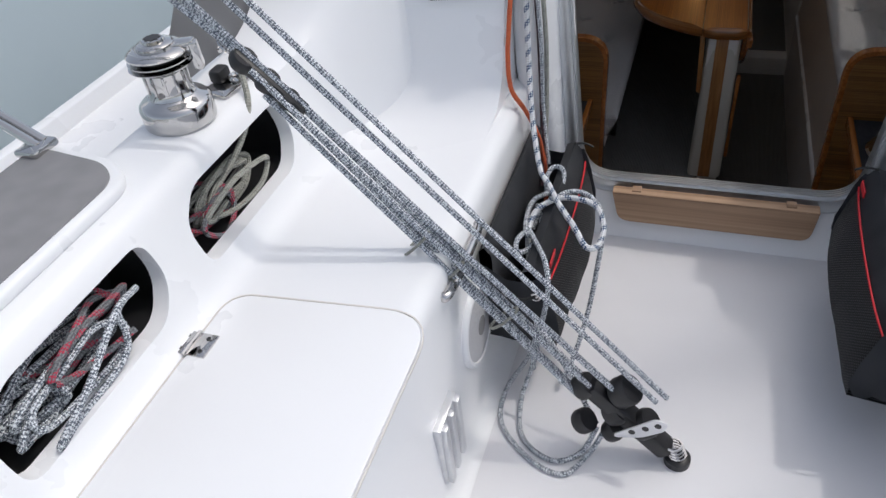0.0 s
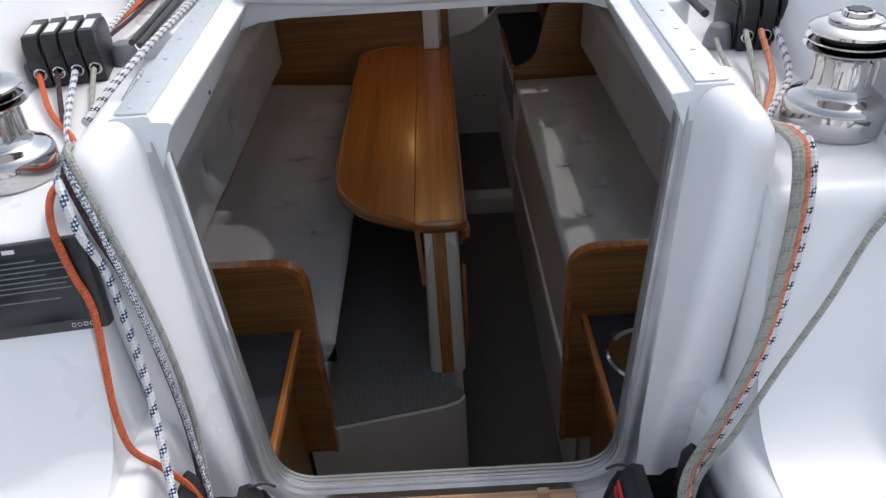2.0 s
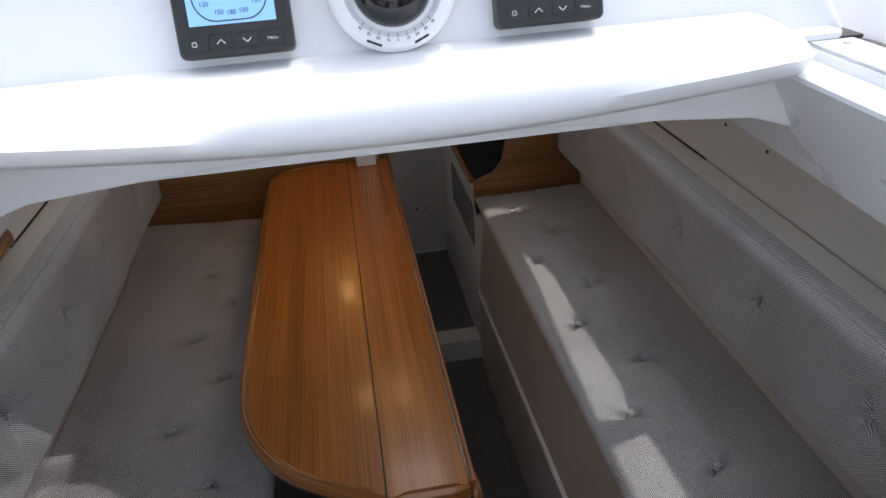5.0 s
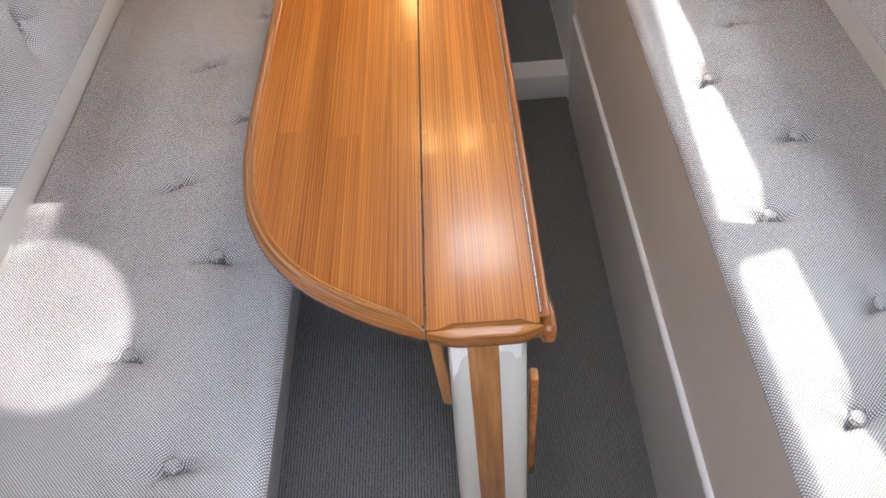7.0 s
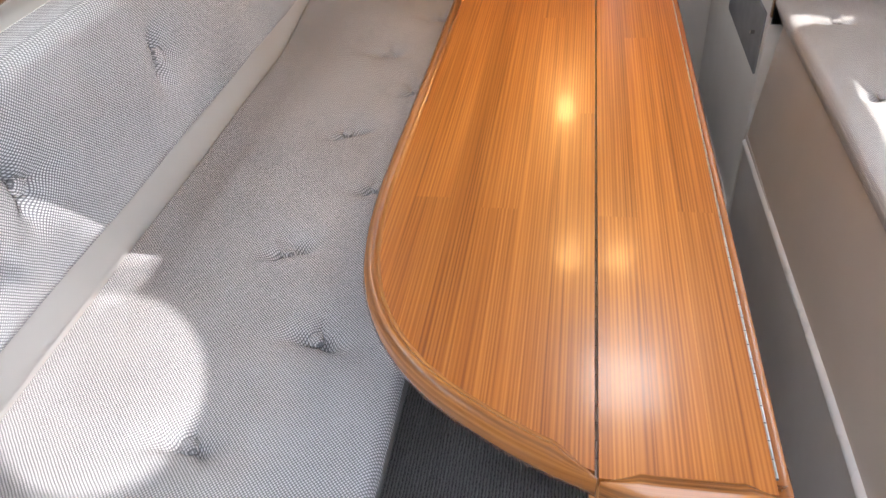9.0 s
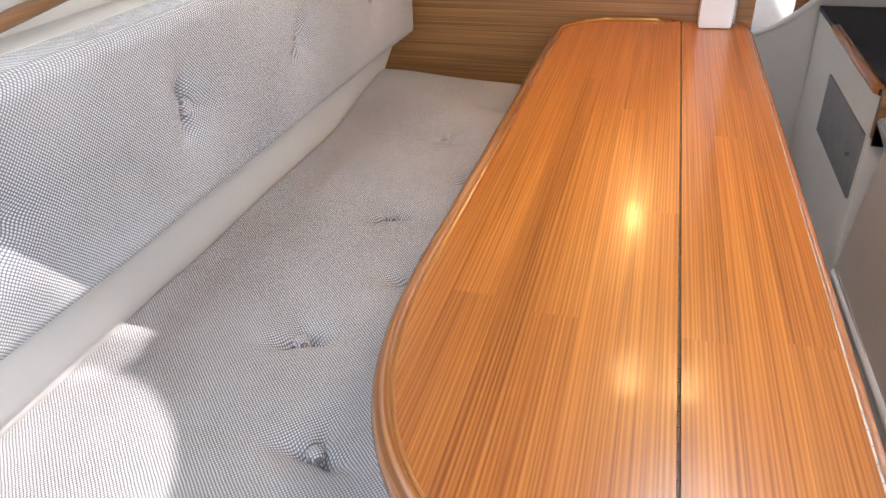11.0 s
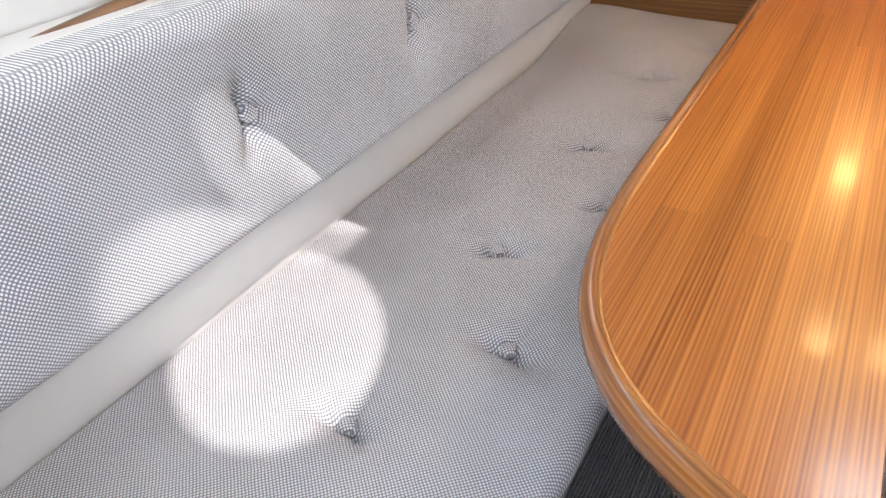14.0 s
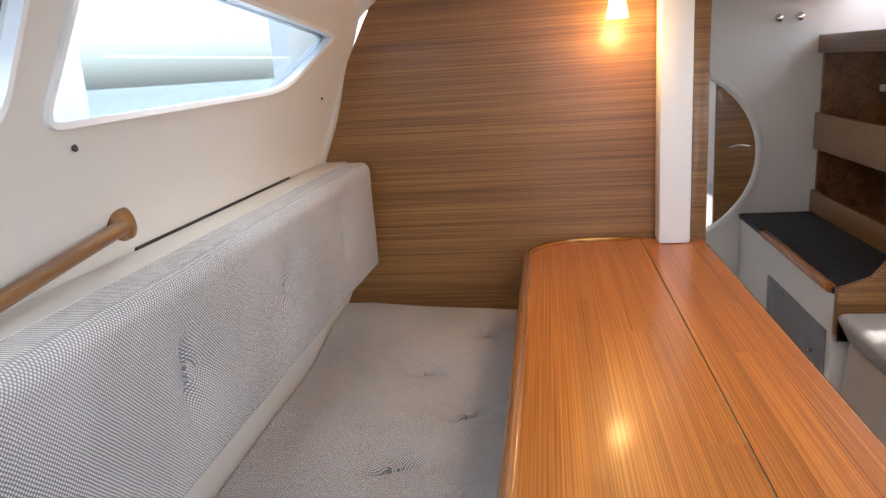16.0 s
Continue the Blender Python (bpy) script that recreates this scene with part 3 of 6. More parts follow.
structure("ceiling", block(-0.70, 0.84, 0.9, 2.8, 1.728, 1.734), LINER, "plain off-white headliner", "ceiling")

trunk = thing("keel_trunk", "off-white keel trunk box under the saloon table", "keel trunk", kind="structure")
part("casing", block(0.026, 0.132, 0.012, 1.70, 0.0, 1.045, 0.01), LINER, trunk)

# cabin side walls with the windows
def side_wall(s):
    X = lambda x: x if s < 0 else across(x)
    name = "port" if s < 0 else "starboard"
    low = [(-0.86, 0.60), (-0.88, 0.90), (-0.87, 1.25), (-0.845, 1.30), (-0.845, 1.31), (-0.765, 1.52), (-0.690, 1.74), (-0.72, 1.75), (-0.80, 1.535), (-0.885, 1.31), (-0.93, 1.25), (-0.94, 0.60)]
    w = structure("wall_" + name, prism([(X(x), z) for x, z in low], "y", -1.0, BULK + 0.02), LINER, "off-white moulded cabin side below the coachroof windows", "wall")
    fore = rounded([(0.535, 1.512), (1.18, 1.520), (1.30, 1.530), (1.55, 1.632), (1.50, 1.640), (0.575, 1.700)], [0.03, 0.02, 0.06, 0.012, 0.02, 0.04])
    aft = rounded([(-0.35, 1.505), (0.470, 1.518), (0.495, 1.70), (-0.25, 1.70)], 0.035)
    for shape in (fore, aft):
        a, b = sorted((X(-1.0), X(-0.60)))
        cut(w, prism(shape, "x", a, b))
    for k, shape in enumerate((fore, aft)):
        win = tagged(new("window_%d" % (k + 1 + (2 if s > 0 else 0))), "long tinted coachroof window pane with sealed edge", "window", kind="structure")
        bm = bmesh.new()
        face = [bm.verts.new((X(-0.765 - (z - 1.52) * -0.341 - 0.02), y, z)) for y, z in shape]
        f = bm.faces.new(face)
        got = bmesh.ops.extrude_face_region(bm, geom=[f])
        for v in got["geom"]:
            if isinstance(v, bmesh.types.BMVert):
                v.co.x += s * 0.005
        pane = part("pane", bm, GLASS, win, smooth=False)
        pane.visible_shadow = False
        loop = [Vector((X(-0.765 + (z - 1.52) * 0.341 - 0.004), y, z)) for y, z in shape]
        part("window_frame", sweep(loop, [(-0.004, -0.010), (0.004, -0.010), (0.004, 0.006), (-0.004, 0.006)], closed=True, up=(s, 0, 0)), GEL, win)
        for y, z in ([(0.60, 1.485), (1.57, 1.492)] if k == 0 else [(0.42, 1.480), (-0.2, 1.48)]):
            bolt = moved(lathe([(0.005, 0), (0.005, 0.002), (0.0035, 0.003), (0.0015, 0.002)], 14), Matrix.Translation((X(-0.765 + (z - 1.52) * 0.38), y, z)) @ Matrix.Rotation(s * radians(-70), 4, "Y"))
            part("bolt", bolt, BLACK, win)
    # shelf behind the backrest
    sh = [(X(x), z) for x, z in ((-0.775, 1.300), (-0.838, 1.300), (-0.838, 1.315), (-0.775, 1.315))]
    # dark strip stands in for the shadow in the gap behind the ledge
    js = sorted((X(-0.8375), X(-0.846)))
    structure("liner_joint_" + name, block(js[0], js[1], 0.79, 1.46, 1.312, 1.319), RUBBER, "dark strip standing in for the shadowed gap between ledge and cabin side", "joint")
    structure("shelf_" + name, prism(sh, "y", -0.32, BULK), LINER, "narrow off-white ledge behind the settee backrest", "shelf")
    return w


side_wall(-1)
side_wall(1)

def cushion(x0, x1, y0, y1, z0, z1, r, buttons, nx=70, ny=220, rise=False, tuck=(0.0, 0.0)):
    """A soft foam cushion with rounded edges, slight swell and tufted buttons."""
    bm = bmesh.new()
    verts = {}
    def top(u, v):
        x, y = x0 + (x1 - x0) * u, y0 + (y1 - y0) * v
        edge = min(x - x0, x1 - x, y - y0, y1 - y)
        h = z1
        if edge < r:
            h -= r * (1 - math.sqrt(max(0, 1 - (1 - edge / r) ** 2)))
        h += 0.0045 * noise.noise(Vector((x * 5, y * 3.2, z1)))
        if rise and y > 1.30:
            k = min(1, (y - 1.30) / 0.42)
            h += k * k * (3 - 2 * k) * (0.024 + 0.026 * max(0, min(1, (-0.36 - x) / 0.38)))
        for bx, by in buttons:
            d = math.hypot(x - bx, y - by)
            if d < 0.16:
                a = math.atan2(y - by, x - bx) + 0.35 * math.sin(bx * 37 + by * 11)
                crease = max(0, math.cos(a)) ** 9 + 0.9 * max(0, math.cos(a + 2.7)) ** 9 + 0.4 * max(0, math.cos(a + 4.4)) ** 12
                h -= 0.011 * math.exp(-(d / 0.0165) ** 4) + 0.014 * math.exp(-(d / 0.042) ** 2) + 0.028 * crease * math.exp(-(d / 0.050) ** 2) * (1 - math.exp(-(d / 0.012) ** 2))
        return x, y, h
    us = sorted({i / nx for i in range(nx + 1)} | {r * k / (x1 - x0) for k in (0.03, 0.12, 0.3, 0.6)} | {1 - r * k / (x1 - x0) for k in (0.03, 0.12, 0.3, 0.6)})
    vs = sorted({i / ny for i in range(ny + 1)} | {r * k / (y1 - y0) for k in (0.03, 0.12, 0.3, 0.6)} | {1 - r * k / (y1 - y0) for k in (0.03, 0.12, 0.3, 0.6)})
    for bx, by in buttons:
        us = sorted(set(us) | {(bx + d - x0) / (x1 - x0) for d in (-0.06, -0.048, -0.038, -0.03, -0.023, -0.017, -0.012, -0.008, -0.004, 0, 0.004, 0.008, 0.012, 0.017, 0.023, 0.03, 0.038, 0.048, 0.06)})
        vs = sorted(set(vs) | {(by + d - y0) / (y1 - y0) for d in (-0.06, -0.048, -0.038, -0.03, -0.023, -0.017, -0.012, -0.008, -0.004, 0, 0.004, 0.008, 0.012, 0.017, 0.023, 0.03, 0.038, 0.048, 0.06)})
    us, vs = [u for u in us if 0 <= u <= 1], [v for v in vs if 0 <= v <= 1]
    grid = [[bm.verts.new(top(u, v)) for v in vs] for u in us]
    for i in range(len(us) - 1):
        for j in range(len(vs) - 1):
            bm.faces.new((grid[i][j], grid[i + 1][j], grid[i + 1][j + 1], grid[i][j + 1]))
    rim = [grid[i][0] for i in range(len(us))] + [grid[-1][j] for j in range(1, len(vs))] + [grid[i][-1] for i in range(len(us) - 2, -1, -1)] + [grid[0][j] for j in range(len(vs) - 2, 0, -1)]
    low = []
    for v in rim:
        k = tuck[0] if abs(v.co.x - x0) < 1e-4 else -tuck[1] if abs(v.co.x - x1) < 1e-4 else 0.0
        low.append(bm.verts.new((v.co.x + k, v.co.y, z0 + 0.004)))
    for i in range(len(rim)):
        j = (i + 1) % len(rim)
        bm.faces.new((rim[i], rim[j], low[j], low[i]))
    bm.faces.new(low)
    return bm


def button():
    bm = lathe([(0.0118, -0.004), (0.0122, 0.002), (0.0108, 0.0052), (0.0065, 0.0072), (0.002, 0.0078)], 20)
    return bm


def settee(s):
    X = lambda x: x if s < 0 else across(x)
    side = "port" if s < 0 else "starboard"
    rows = [(-0.405, y) for y in (-0.063, 0.348, 0.756, 1.165, 1.56)] + [(-0.521, y) for y in (0.141, 0.554, 0.963, 1.367)]
    if s > 0:
        rows = [(0.618, y) for y in (-0.055, 0.351, 0.756, 1.165, 1.56)] + [(0.735, y) for y in (0.144, 0.554, 0.963, 1.37)]
        x0, x1 = 0.500, 0.965
    else:
        x0, x1 = -0.815, -0.255
    seat = thing("settee_cushion", "grey woven settee cushion with tufted buttons beside the table" if s < 0 else "grey woven settee cushion with tufted buttons under the window", "cushion", group="settee cushions")
    part("cushion", cushion(x0, x1, -0.30, 1.725, 0.782, 0.872, 0.022, rows, rise=s < 0, tuck=(0.0, 0.034) if s < 0 else (0.032, 0.0)), FABRIC, seat)
    for bx, by in rows:
        lift = (0.018 if bx > -0.45 else 0.027) if s < 0 and by > 1.5 else 0.0
        part("button", moved(button(), pose(bx, by, 0.8565 + lift)), FABRIC, seat)
    # back cushion, built lying down and stood up
    h = 0.289
    tufts = [(0.153, y) for y in (-0.094, 0.277, 0.659, 1.034, 1.427)]
    back = thing("backrest_cushion", "grey woven backrest cushion with a row of tufted buttons", "cushion", group="backrest cushions")
    bm = cushion(0.0, h, -0.31, 1.715, 0.0, 0.085, 0.03, tufts, nx=44)
    stand = Matrix(((0, 0, -s * 1.0, X(-0.785)), (0, 1, 0, 0), (1, 0, 0, 1.025), (0, 0, 0, 1)))
    part("cushion", moved(bm, stand), FABRIC_BACK, back)
    for u, y in tufts:
        part("button", moved(moved(button(), pose(u, y, 0.0695)), stand), FABRIC_BACK, back)
    base = thing("settee_base_" + side, "off-white moulded settee base below the cushion", "settee base", kind="structure")
    if s < 0:
        sec = [(-0.86, 0.30), (-0.36, 0.44), (-0.285, 0.78), (-0.86, 0.78)]
    else:
        sec = [(0.508, 0.0), (0.503, 0.43), (0.538, 0.78), (1.0, 0.78), (1.0, 0.0)]
        # white bead added to give the base edge its bright highlight
        part("edge_bead", sweep([Vector((0.507, -0.30, 0.445)), Vector((0.507, 0.70, 0.432)), Vector((0.507, BULK, 0.40))], ring_profile(0.014, 12)), GEL, base, "pale rounded bead giving the highlight along the base edge")
        part("lower_panel", prism([(0.5035, 0.0), (0.500, 0.425), (0.51, 0.425), (0.51, 0.0)], "y", -0.30, BULK), LINER_GREY, base, "greyer lower panel")
    part("moulding", prism(sec, "y", -0.30, BULK), LINER_BEIGE if s > 0 else LINER_GREY, base)
    sec = [(X(x), z) for x, z in ((-0.812, 0.78), (-0.812, 0.90), (-0.755, 1.035), (-0.86, 1.035), (-0.90, 0.78))]
    part("liner_strip", prism(sec, "y", -0.30, BULK), LINER, base)


settee(-1)
settee(1)

# ---- saloon table ----
TOP = 1.08
AFT = [(p.x, p.y) for p in smooth_path([(-0.3005, 0.55, 0), (-0.299, 0.43, 0), (-0.291, 0.328, 0), (-0.271, 0.238, 0), (-0.233, 0.160, 0), (-0.176, 0.096, 0), (-0.102, 0.046, 0), (-0.040, 0.015, 0), (0.0, 0.0, 0)], 8)]


def leaf_aft(x):
    """Aft edge of the rounded leaf."""
    pts = AFT
    for (a, p), (b, q) in zip(pts, pts[1:]):
        if a <= x <= b:
            return p + (q - p) * (x - a) / (b - a)
    return pts[0][1] if x < pts[0][0] else 0.0


def leaf_fwd(x):
    pts = [(-0.300, 1.60), (-0.285, 1.64), (-0.25, 1.685), (-0.19, 1.72), (-0.10, 1.726), (0.0, 1.726)]
    for (a, p), (b, q) in zip(pts, pts[1:]):
        if a <= x <= b:
            return p + (q - p) * (x - a) / (b - a)
    return pts[0][1] if x < pts[0][0] else 1.726


def stave(xa, xb, ya, yb, inset, z):
    """One veneer strip, its ends cut to the leaf's outline."""
    bm = bmesh.new()
    n = 10
    cols = [xa + (xb - xa) * i / n for i in range(n + 1)]
    up, dn = [], []
    for x in cols:
        a = ya if ya is not None else leaf_aft(x - inset * 0.5) + inset
        b = yb if yb is not None else leaf_fwd(x - inset * 0.5) - inset * 0.6
        a = min(a, b - 0.002)
        up.append((bm.verts.new((x, a, z)), bm.verts.new((x, b, z))))
        dn.append((bm.verts.new((x, a, z - 0.012)), bm.verts.new((x, b, z - 0.012))))
    for i in range(n):
        bm.faces.new((up[i][0], up[i + 1][0], up[i + 1][1], up[i][1]))
        bm.faces.new((dn[i][0], dn[i][1], dn[i + 1][1], dn[i + 1][0]))
        bm.faces.new((up[i][0], dn[i][0], dn[i + 1][0], up[i + 1][0]))
        bm.faces.new((up[i][1], up[i + 1][1], dn[i + 1][1], dn[i][1]))
    bm.faces.new((up[0][0], up[0][1], dn[0][1], dn[0][0]))
    bm.faces.new((up[n][0], dn[n][0], dn[n][1], up[n][1]))
    return bm


PEDESTAL = mottled("cream_paint", (0.58, 0.55, 0.48), (0.53, 0.50, 0.44), 0.45, 5.0, 0.05, 300)
HINGE = mottled("tarnished_hinge", (0.50, 0.49, 0.47), (0.34, 0.33, 0.31), 0.35, 60.0, metal=1.0)
table = thing("saloon_table", "varnished wooden drop-leaf saloon table, one leaf raised, one folded down", "table")
leaf = part("raised_leaf", prism([(x, leaf_aft(x) + 0.008) for x in [-0.292 + 0.289 * k / 24 for k in range(25)]] + [(x, leaf_fwd(x) - 0.008) for x in [-0.003 - 0.289 * k / 24 for k in range(25)]], "z", TOP - 0.032, TOP - 0.012), EDGE_WOOD, table)
fixed = part("fixed_centre", block(0.004, 0.153, 0.004, 1.722, TOP - 0.034, TOP - 0.012, 0.004), EDGE_WOOD, table)
edges = [-0.290, -0.242, -0.197, -0.150, -0.102, -0.056, -0.0015]
for k, (a, b) in enumerate(zip(edges, edges[1:])):
    joints = {1: [0.421], 3: [0.400], 2: [1.22], 4: [1.05], 5: [0.66]}.get(k, [])
    cuts = [None] + joints + [None]
    for p, q in zip(cuts, cuts[1:]):
        part("stave", stave(a, b, p, q, 0.007, TOP), TABLE_WOOD, leaf, smooth=False)
cols = [0.002, 0.052, 0.102, 0.1515]
for k, (a, b) in enumerate(zip(cols, cols[1:])):
    joints = {0: [0.39], 2: [0.405, 1.2], 1: [0.95]}[k]
    cuts = [0.002] + joints + [1.722]
    for p, q in zip(cuts, cuts[1:]):
        part("stave", stave(a, b, p, q, 0.0, TOP), TABLE_WOOD, fixed, smooth=False)
rim_line = AFT[::-1] + [(-0.300, 0.58 + 1.02 * k / 8) for k in range(9)] + [(x, leaf_fwd(x)) for x in [-0.297 + 0.291 * (k / 14) ** 1.3 for k in range(1, 15)]]
rim_line = [p for i, p in enumerate(rim_line) if i == 0 or (Vector(p) - Vector(rim_line[i - 1])).length > 0.004]
rim_profile = [(-0.022, -0.034), (-0.010, -0.038), (-0.003, -0.031), (0.001, -0.018), (0.0015, -0.009), (-0.0015, 0.001), (-0.006, 0.0062), (-0.0105, 0.0072), (-0.014, 0.0052), (-0.0165, 0.0018), (-0.020, 0.0012), (-0.0225, -0.001)]


def carved(line, profile, taper):
    """A rim along a line, its ends carved down to a point over the taper's length (one for each end)."""
    line = [Vector((x, y, TOP)) for x, y in line]
    far = [0.0]
    for a, b in zip(line, line[1:]):
        far.append(far[-1] + (b - a).length)
    bm, rings = bmesh.new(), []
    grain = bm.loops.layers.uv.new("grain")
    n = len(profile)
    across = [0.0]
    for a, b in zip(profile, profile[1:] + profile[:1]):
        across.append(across[-1] + math.dist(a, b))
    for i, p in enumerate(line):
        way = (line[min(i + 1, len(line) - 1)] - line[max(i - 1, 0)]).normalized()
        side = way.cross(Vector((0, 0, 1)))
        k = min(1.0, far[i] / taper[0] if taper[0] else 1.0, (far[-1] - far[i]) / taper[1] if taper[1] else 1.0)
        w, h = 0.10 + 0.90 * k, 0.05 + 0.95 * k ** 0.7
        rings.append([bm.verts.new(p + side * u * w + Vector((0, 0, v * h if v > 0 else v * (0.75 + 0.25 * k)))) for u, v in profile])
    for i, (a, b) in enumerate(zip(rings, rings[1:])):
        for j in range(n):
            f = bm.faces.new((a[j], a[(j + 1) % n], b[(j + 1) % n], b[j]))
            for corner, spot in zip(f.loops, ((across[j], far[i]), (across[j + 1], far[i]), (across[j + 1], far[i + 1]), (across[j], far[i + 1]))):
                corner[grain].uv = spot
    bm.faces.new(rings[0])
    bm.faces.new(rings[-1])
    return bm


part("leaf_rim", carved(rim_line, [(-u, v) for u, v in rim_profile], (0.046, 0.03)), RIM_WOOD, leaf, "rounded solid wood fiddle rim")
end_line = [(0.003 + 0.151 * k / 24, -0.003 - 0.009 * math.sin(math.pi * min(1.0, k / 24 * 3, (24 - k) / 24 * 4) / 2)) for k in range(25)]
end_profile = [(0.024, -0.001), (0.019, 0.0015), (0.012, 0.0065), (0.006, 0.0075), (0.0, 0.002), (-0.003, -0.010), (-0.002, -0.024), (0.006, -0.036), (0.022, -0.034)]
part("end_rim", carved(end_line, [(-u, v) for u, v in end_profile], (0.034, 0.024)), RIM_WOOD, fixed, "rounded solid wood end rim")
def knuckles(x, y0, y1, z, r):
    """A run of short hinge barrels with narrow gaps."""
    bm = bmesh.new()
    k = 0
    while y0 + k * 0.020 + 0.019 < y1:
        a = y0 + k * 0.020
        ends = [[bm.verts.new((x + r * math.cos(i * math.pi / 4), y, z + r * math.sin(i * math.pi / 4))) for i in range(8)] for y in (a, a + 0.019)]
        for i in range(8):
            bm.faces.new((ends[0][i], ends[0][(i + 1) % 8], ends[1][(i + 1) % 8], ends[1][i]))
        bm.faces.new(ends[0]); bm.faces.new(ends[1])
        k += 1
    return bm


part("piano_hinge", knuckles(0.0003, 0.004, 1.72, TOP - 0.0035, 0.0017), HINGE, table, "long steel piano hinge")
part("piano_hinge", knuckles(0.1535, 0.02, 1.70, TOP - 0.004, 0.0019), HINGE, table, "long steel piano hinge")
down = [(y, TOP - 0.012 - d) for y, d in ((0.02, 0.0), (0.035, 0.045), (0.075, 0.10), (0.15, 0.18), (0.24, 0.235), (0.36, 0.275), (0.50, 0.285), (1.55, 0.285), (1.66, 0.24), (1.70, 0.15), (1.71, 0.0))]
part("folded_leaf", prism(down, "x", 0.144, 0.170, 0.009, 3), EDGE_WOOD, table, "drop leaf hanging down")
part("leaf_corner", prism(rounded([(0.012, TOP - 0.080), (0.060, TOP - 0.080), (0.060, TOP - 0.034), (0.012, TOP - 0.034)], [0.02, 0, 0, 0.015]), "x", 0.156, 0.178, 0.008, 3), EDGE_WOOD, table, "rounded corner of the hanging leaf")
part("leaf_support", prism([(-0.006, TOP - 0.034), (0.012, TOP - 0.034), (0.024, 0.796), (0.006, 0.803)], "y", 0.040, 0.062, 0.003), EDGE_WOOD_UP, table)
part("leaf_support", block(0.146, 0.160, 0.03, 0.055, TOP - 0.56, TOP - 0.20, 0.005), EDGE_WOOD, table)
bm = bmesh.new()
rings = []
for z, xa, xb in ((0.46, 0.014, 0.143), (0.75, 0.020, 0.141), (1.046, 0.026, 0.139)):
    rings.append([bm.verts.new((x, y, z)) for x, y in rounded([(xa, 0.03), (xa, -0.034), (xb, -0.034), (xb, 0.03)], [0, 0.03, 0.03, 0], 6)])
for p, q in zip(rings, rings[1:]):
    for i in range(len(p)):
        bm.faces.new((p[i], p[(i + 1) % len(p)], q[(i + 1) % len(q)], q[i]))
bm.faces.new(rings[0]); bm.faces.new(rings[-1])
for v in bm.verts:
    v.co.y += 0.050 * (v.co.z - 0.46) / 0.586
leg = part("pedestal", bm, PEDESTAL, table, "white pedestal end with a wood inlay")
inlay = prism([(0.056, 0.462), (0.101, 0.462), (0.097, 1.045), (0.053, 1.045)], "y", -0.0375, -0.0335, 0.001)
for v in inlay.verts:
    v.co.y += 0.050 * (v.co.z - 0.46) / 0.586
part("wood_inlay", inlay, EDGE_WOOD_UP, leg)

# ---- main bulkhead and mast post ----
structure("wall_bulkhead", prism([(-0.95, 0.3), (0.042, 0.3), (0.042, 1.74), (-0.66, 1.74), (-0.76, 1.55), (-0.85, 1.30), (-0.95, 1.2)], "y", BULK, BULK + 0.025), PANEL_WOOD, "wood-veneered main bulkhead with horizontal grain", "wall", smooth=False)
structure("wall_bulkhead_strip", block(0.128, 0.168, BULK, BULK + 0.03, 0.3, 1.74, 0.003), PANEL_WOOD, "narrow wood-veneered strip beside the mast post", "wall")
trim = [Vector((x, BULK - 0.012, z)) for x, z in ((-0.862, 1.28), (-0.84, 1.33), (-0.795, 1.445), (-0.755, 1.60), (-0.72, 1.68), (-0.66, 1.735))]
structure("trim_bulkhead", sweep(smooth_path(trim), [(-0.02, -0.014), (0.012, -0.014), (0.012, 0.012), (-0.02, 0.012)], up=(0, -1, 0)), LINER, "off-white curved trim where the liner meets the bulkhead", "trim")
post = thing("mast_post", "square white-painted mast support post at the table end", "post", kind="structure")
part("shaft", block(0.037, 0.114, 1.655, 1.730, 1.081, 1.735, 0.006), GEL, post)
lamp = thing("reading_lamp", "small warm reading lamp fixed to the bulkhead, lit", "lamp")
GLOW = material("lamp_glow", (1.0, 0.8, 0.5), 0.5)
shader(GLOW).inputs["Emission Color"].default_value = (1.0, 0.55, 0.18, 1)
shader(GLOW).inputs["Emission Strength"].default_value = 2.5
part("bracket", block(-0.068, -0.052, BULK - 0.03, BULK, 1.675, 1.70, 0.003), CHROME, lamp)
part("shade", moved(lathe([(0.017, 0.0), (0.024, -0.035), (0.026, -0.05)], 20), pose(-0.06, BULK - 0.05, 1.685)), GLOW, lamp)
bulb = new("lamp_light", bpy.data.lights.new("lamp_light", "POINT"))
bulb.data.energy, bulb.data.color, bulb.data.shadow_soft_size = 0.22, (1.0, 0.58, 0.22), 0.025
bulb.location = (-0.06, BULK - 0.085, 1.60)

# ---- forward of the bulkhead ----
fore = structure("wall_forward", prism([(-0.9, -0.05), (1.1, -0.05), (1.1, 1.75), (-0.9, 1.75)], "y", 2.75, 2.79), LINER, "off-white forward wall with a round passage to the fore berth", "wall")
cut(fore, prism([(0.125 + 0.443 * math.cos(2 * math.pi * k / 48), 1.15 + 0.37 * math.sin(2 * math.pi * k / 48)) for k in range(48)], "y", 2.6, 2.9))
structure("floor_step", block(0.14, 0.53, 1.80, 2.75, -0.03, 0.108, 0.015), LINER, "off-white raised step towards the fore cabin", "step")
structure("floor_step_carpet", block(0.18, 0.50, 1.90, 2.70, 0.108, 0.114, 0.003), CARPET, "dark carpet pad on the forward step", "carpet")
structure("wall_fore_port", block(-0.95, 0.14, 1.80, 2.75, 0.3, 0.34), LINER, "off-white locker top forward of the bulkhead", "wall")
structure("wall_fore_hull_port", block(-0.95, -0.9, BULK, 4.2, 0.0, 1.75), LINER, "plain off-white hull liner", "wall")
